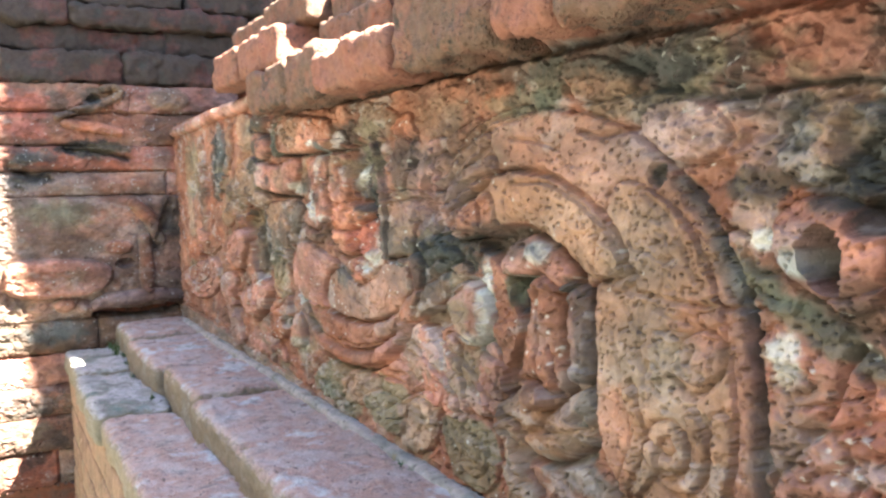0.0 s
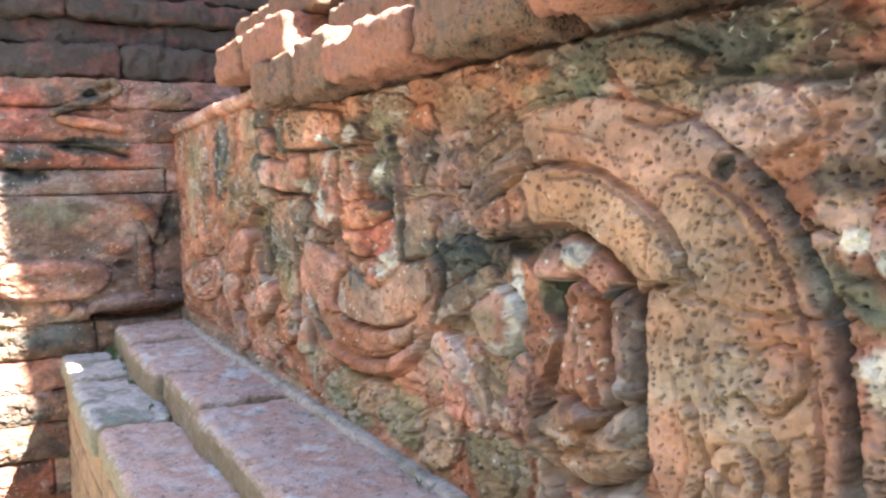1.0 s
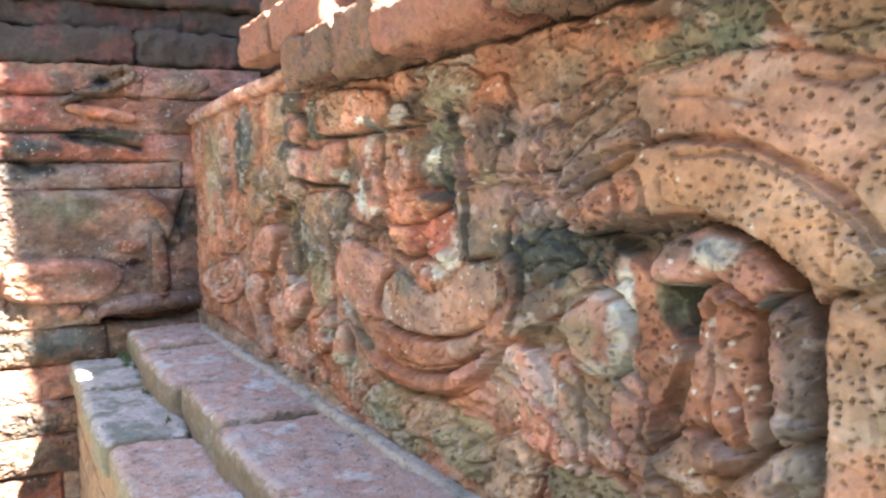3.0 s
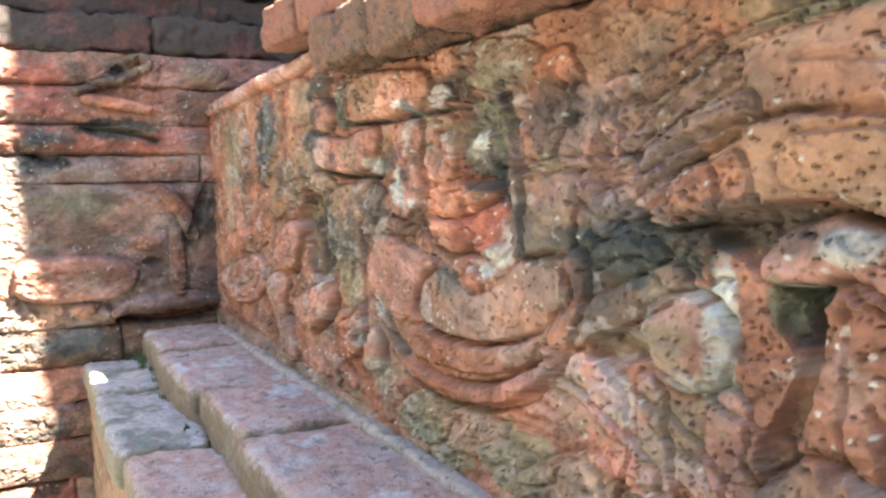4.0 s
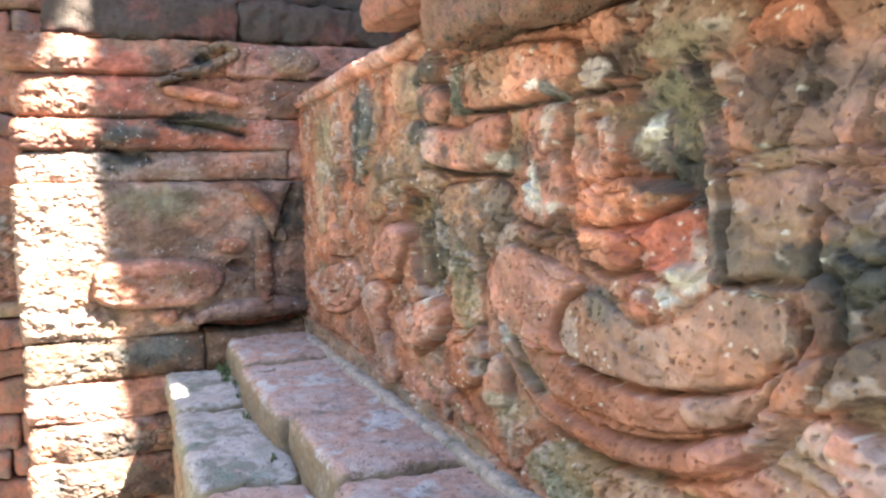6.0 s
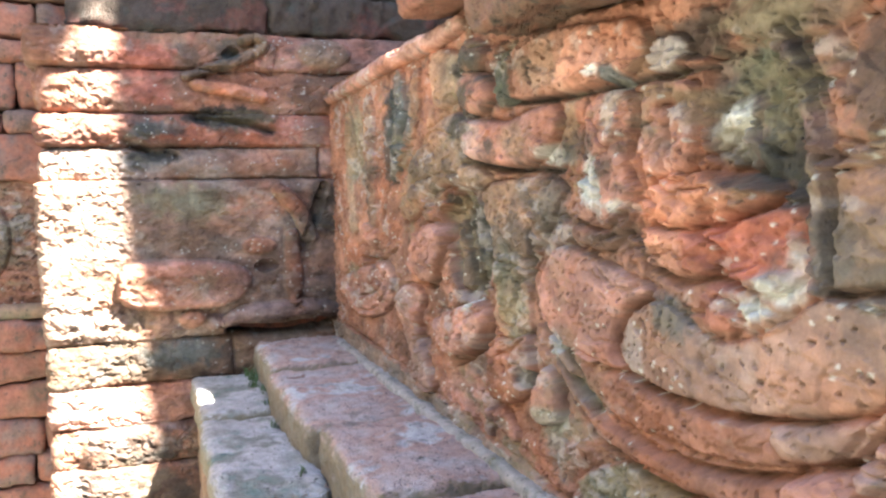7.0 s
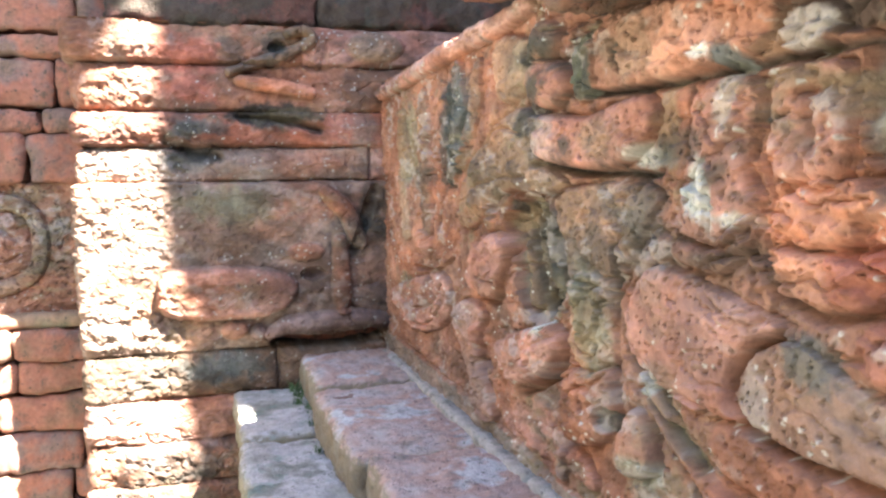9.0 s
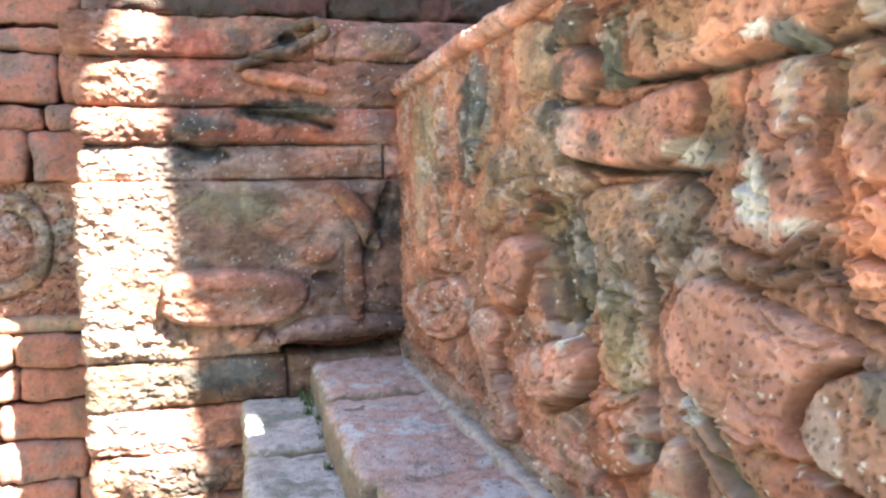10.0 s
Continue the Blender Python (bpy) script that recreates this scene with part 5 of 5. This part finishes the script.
for z0, z1, front in ((0.30, 0.41, -0.29), (0.415, 0.518, -0.29), (0.523, 0.641, -0.29), (0.647, 0.765, -0.29), (0.771, 0.872, -0.29), (0.878, 0.975, -0.27),
                      (1.437, 1.592, -0.30), (1.598, 1.668, -0.30), (1.674, 1.828, -0.30), (1.834, 1.90, -0.30), (1.905, 2.02, -0.30), (2.025, 2.15, -0.3), (2.155, 2.28, -0.3)):
    y = -2.3 + chance.uniform(0, 0.3)
    while y < -0.85:
        length = chance.uniform(0.22, 0.42)
        stone("brick", (-0.5, y, z0), (front - chance.uniform(0, 0.015), y + length - 0.006, z1), COURSE, recess, 0.014, 0.018, 0.022, chance.random() * 50)
        y += length
stone("ledge_slab", (-0.5, -2.4, 0.98), (-0.292, -0.80, 1.03), BENCH_SIDE, recess, 0.02, 0.014, 0.006, 3)
panel = Relief(-1.6, -0.8, 1.03, 1.437, 0.004, TONES["rust"], 15)
panel.band("ring", [(-1.27, 1.25), (-1.24, 1.35), (-1.15, 1.385), (-1.05, 1.35), (-1.02, 1.25), (-1.05, 1.15), (-1.15, 1.11), (-1.24, 1.15), (-1.27, 1.25)], 0.025, 0.03, "brown", taper=1.0)
panel.boss("rosette", -1.14, 1.25, 0.085, 0.10, 0.03, "rust")
panel.groove([(-1.18, 1.22), (-1.13, 1.19), (-1.08, 1.22)], 0.007, 0.012)
panel.groove([(-1.19, 1.27), (-1.14, 1.30), (-1.09, 1.26)], 0.007, 0.012)
panel.stain_or_shade(-0.98, 1.28, 0.06, 0.05, "dark", 0.8)
panel.weather()
panel.bake(recess, lambda u, h, z: np.stack([-0.33 + h, u, z], -1), CARVED)

# ---- stepped bench at the foot of the wall ----
bench = tagged(new("stone_bench"), "two-stepped bench of weathered purple-grey stone blocks along the wall", "bench")
for x0, x1, top, seed in ((-0.14, 0.40, 0.900, 1), (0.404, 0.972, 0.889, 2), (0.978, 1.428, 0.896, 3), (1.433, 1.93, 0.886, 4), (1.936, 2.50, 0.898, 5), (2.506, 3.1, 0.894, 6), (3.106, 3.9, 0.894, 7)):
    stone("block", (x0 + 0.004, -0.245 - 0.012 * (seed % 3), 0.66), (x1 - 0.004, 0.045, top), BENCH, bench, 0.008, 0.026, 0.014, seed * 7.3)
for x0, x1, top, seed in ((-0.02, 0.47, 0.802, 1), (0.475, 0.80, 0.790, 2), (0.805, 1.13, 0.804, 3), (1.135, 1.58, 0.791, 4), (1.586, 2.05, 0.810, 5), (2.056, 2.6, 0.80, 6), (2.606, 3.2, 0.8, 7)):
    stone("block", (x0, -0.452 - 0.016 * (seed * 5 % 4) / 3, 0.70), (x1, -0.236, top), BENCH_GREEN if seed < 4 else BENCH, bench, 0.008, 0.026, 0.014, seed * 3.1)
for row, (z0, z1) in enumerate(((0.585, 0.705), (0.46, 0.58), (0.335, 0.455), (0.21, 0.33), (0.0, 0.205))):
    x = -0.05 - 0.13 * (row % 2)
    while x < 3.2:
        stone("block", (x, -0.445, z0), (x + 0.385, -0.05, z1), BENCH_SIDE, bench, 0.016, 0.012, 0.008, x * 9 + row)
        x += 0.39

# mortar in the joint between bench and wall
for x0, x1, y in ((0.02, 0.62, 0.0), (0.615, 1.22, -0.006), (1.215, 1.80, -0.002), (1.795, 2.45, -0.007), (2.445, 3.0, -0.004)):
    stone("mortar", (x0, y - 0.003, 0.875), (x1, 0.03, 0.903), MORTAR, wall_north, 0.008, 0.008, 0.010, x0 * 7)

# ---- brick ledge that crowns the wall ----
ledge = tagged(new("brick_ledge"), "projecting ledge of worn red and orange bricks, sunlit on top", "ledge")
for x0, x1, z0, z1, front, material, seed in (
        (0.80, 1.10, 1.66, 1.745, 0.06, LEDGE_RED, 1), (1.105, 1.42, 1.66, 1.760, 0.05, LEDGE_RED, 2), (1.426, 1.72, 1.652, 1.762, -0.045, LEDGE, 3), (1.725, 1.93, 1.645, 1.775, -0.04, LEDGE, 4),
        (1.936, 2.33, 1.648, 1.742, -0.05, LEDGE_RED, 5), (2.336, 2.655, 1.650, 1.80, -0.048, LEDGE, 6), (2.661, 2.80, 1.652, 1.82, -0.052, LEDGE_RED, 7),
        (2.806, 3.02, 1.648, 1.80, -0.045, LEDGE, 8), (3.026, 3.4, 1.650, 1.80, -0.05, LEDGE, 9), (3.406, 3.9, 1.65, 1.8, -0.05, LEDGE, 10)):
    stone("brick", (x0, front - 0.022, z0), (x1, 0.30, z1), material, ledge, 0.010, 0.020, 0.026, seed * 5.7)
for x0, x1, z0, z1, front, material, seed in ((1.03, 1.27, 1.758, 1.865, -0.055, LEDGE_RED, 1), (1.275, 1.62, 1.763, 1.872, -0.045, LEDGE_RED, 2), (0.95, 1.30, 1.868, 1.96, 0.03, LEDGE, 5), (1.305, 1.66, 1.874, 1.965, 0.02, LEDGE, 6), (1.665, 2.08, 1.862, 1.96, 0.09, LEDGE, 7), (1.70, 2.1, 1.77, 1.86, 0.045, LEDGE, 3), (2.106, 2.5, 1.745, 1.88, 0.05, LEDGE, 4)):
    stone("brick", (x0, front, z0), (x1, 0.36, z1), material, ledge, 0.010, 0.014, 0.018, seed * 2.9)

# ---- terrace wall set back over the ledge ----
terrace = tagged(stone("wall_terrace", (-0.5, 0.98, 1.0), (5.4, 1.3, 2.6), COURSE, step=0.1, bumpy=0.0), kind="structure")
for row in range(7):
    x = -0.3 - chance.uniform(0, 0.3)
    while x < 4.0:
        length = chance.uniform(0.25, 0.45)
        stone("brick", (x, 0.90 + chance.uniform(0, 0.02), 1.70 + 0.125 * row), (x + length - 0.006, 1.1, 1.82 + 0.125 * row), COURSE, terrace, 0.03, 0.014, 0.008, x * 3 + row)
        x += length

# ---- weeds in the joints ----
LEAF, leaf_tree, leaf_surface = nodes_of("weed_leaf")
leaf_surface.inputs["Base Color"].default_value, leaf_surface.inputs["Roughness"].default_value = (0.045, 0.085, 0.025, 1), 0.6


def tuft(x, y, z, size, blades, seed):
    pick, bm = random.Random(seed), bmesh.new()
    for _ in range(blades):
        turn, lean, length = pick.uniform(0, 6.28), pick.uniform(0.2, 1.0), size * pick.uniform(0.5, 1.0)
        way, side = Vector((math.cos(turn), math.sin(turn), 0)), Vector((-math.sin(turn), math.cos(turn), 0))
        root, wide, last = Vector((pick.gauss(0, size * 0.35), pick.gauss(0, size * 0.2), 0)), length * 0.10, None
        for k in range(4):
            s = k / 3
            mid = root + way * (length * lean * s * s) + Vector((0, 0, length * s * (1 - 0.45 * lean * s)))
            pair = [bm.verts.new(mid + side * wide * (1 - 0.9 * s)), bm.verts.new(mid - side * wide * (1 - 0.9 * s) + Vector((0, 0, 0.0004)))]
            if last:
                bm.faces.new((last[0], last[1], pair[1], pair[0]))
            last = pair
    me = bpy.data.meshes.new("weed")
    bm.to_mesh(me)
    bm.free()
    me.materials.append(LEAF)
    ob = new("weed", me)
    ob.location = (x, y, z)
    tagged(ob, "small green weed growing in a joint of the stone bench", "weed", "weeds on the bench", "stuff")


for i, (x, y, z, size) in enumerate(((0.12, -0.27, 0.80, 0.045), (0.2, -0.28, 0.80, 0.04), (0.29, -0.265, 0.80, 0.035), (0.05, -0.28, 0.80, 0.05), (0.42, -0.27, 0.795, 0.03),
                                     (2.24, -0.02, 0.888, 0.03), (2.28, -0.015, 0.888, 0.025), (1.02, -0.285, 0.80, 0.025), (0.62, -0.285, 0.79, 0.03))):
    tuft(x, y, z, size, 16, 100 + i)
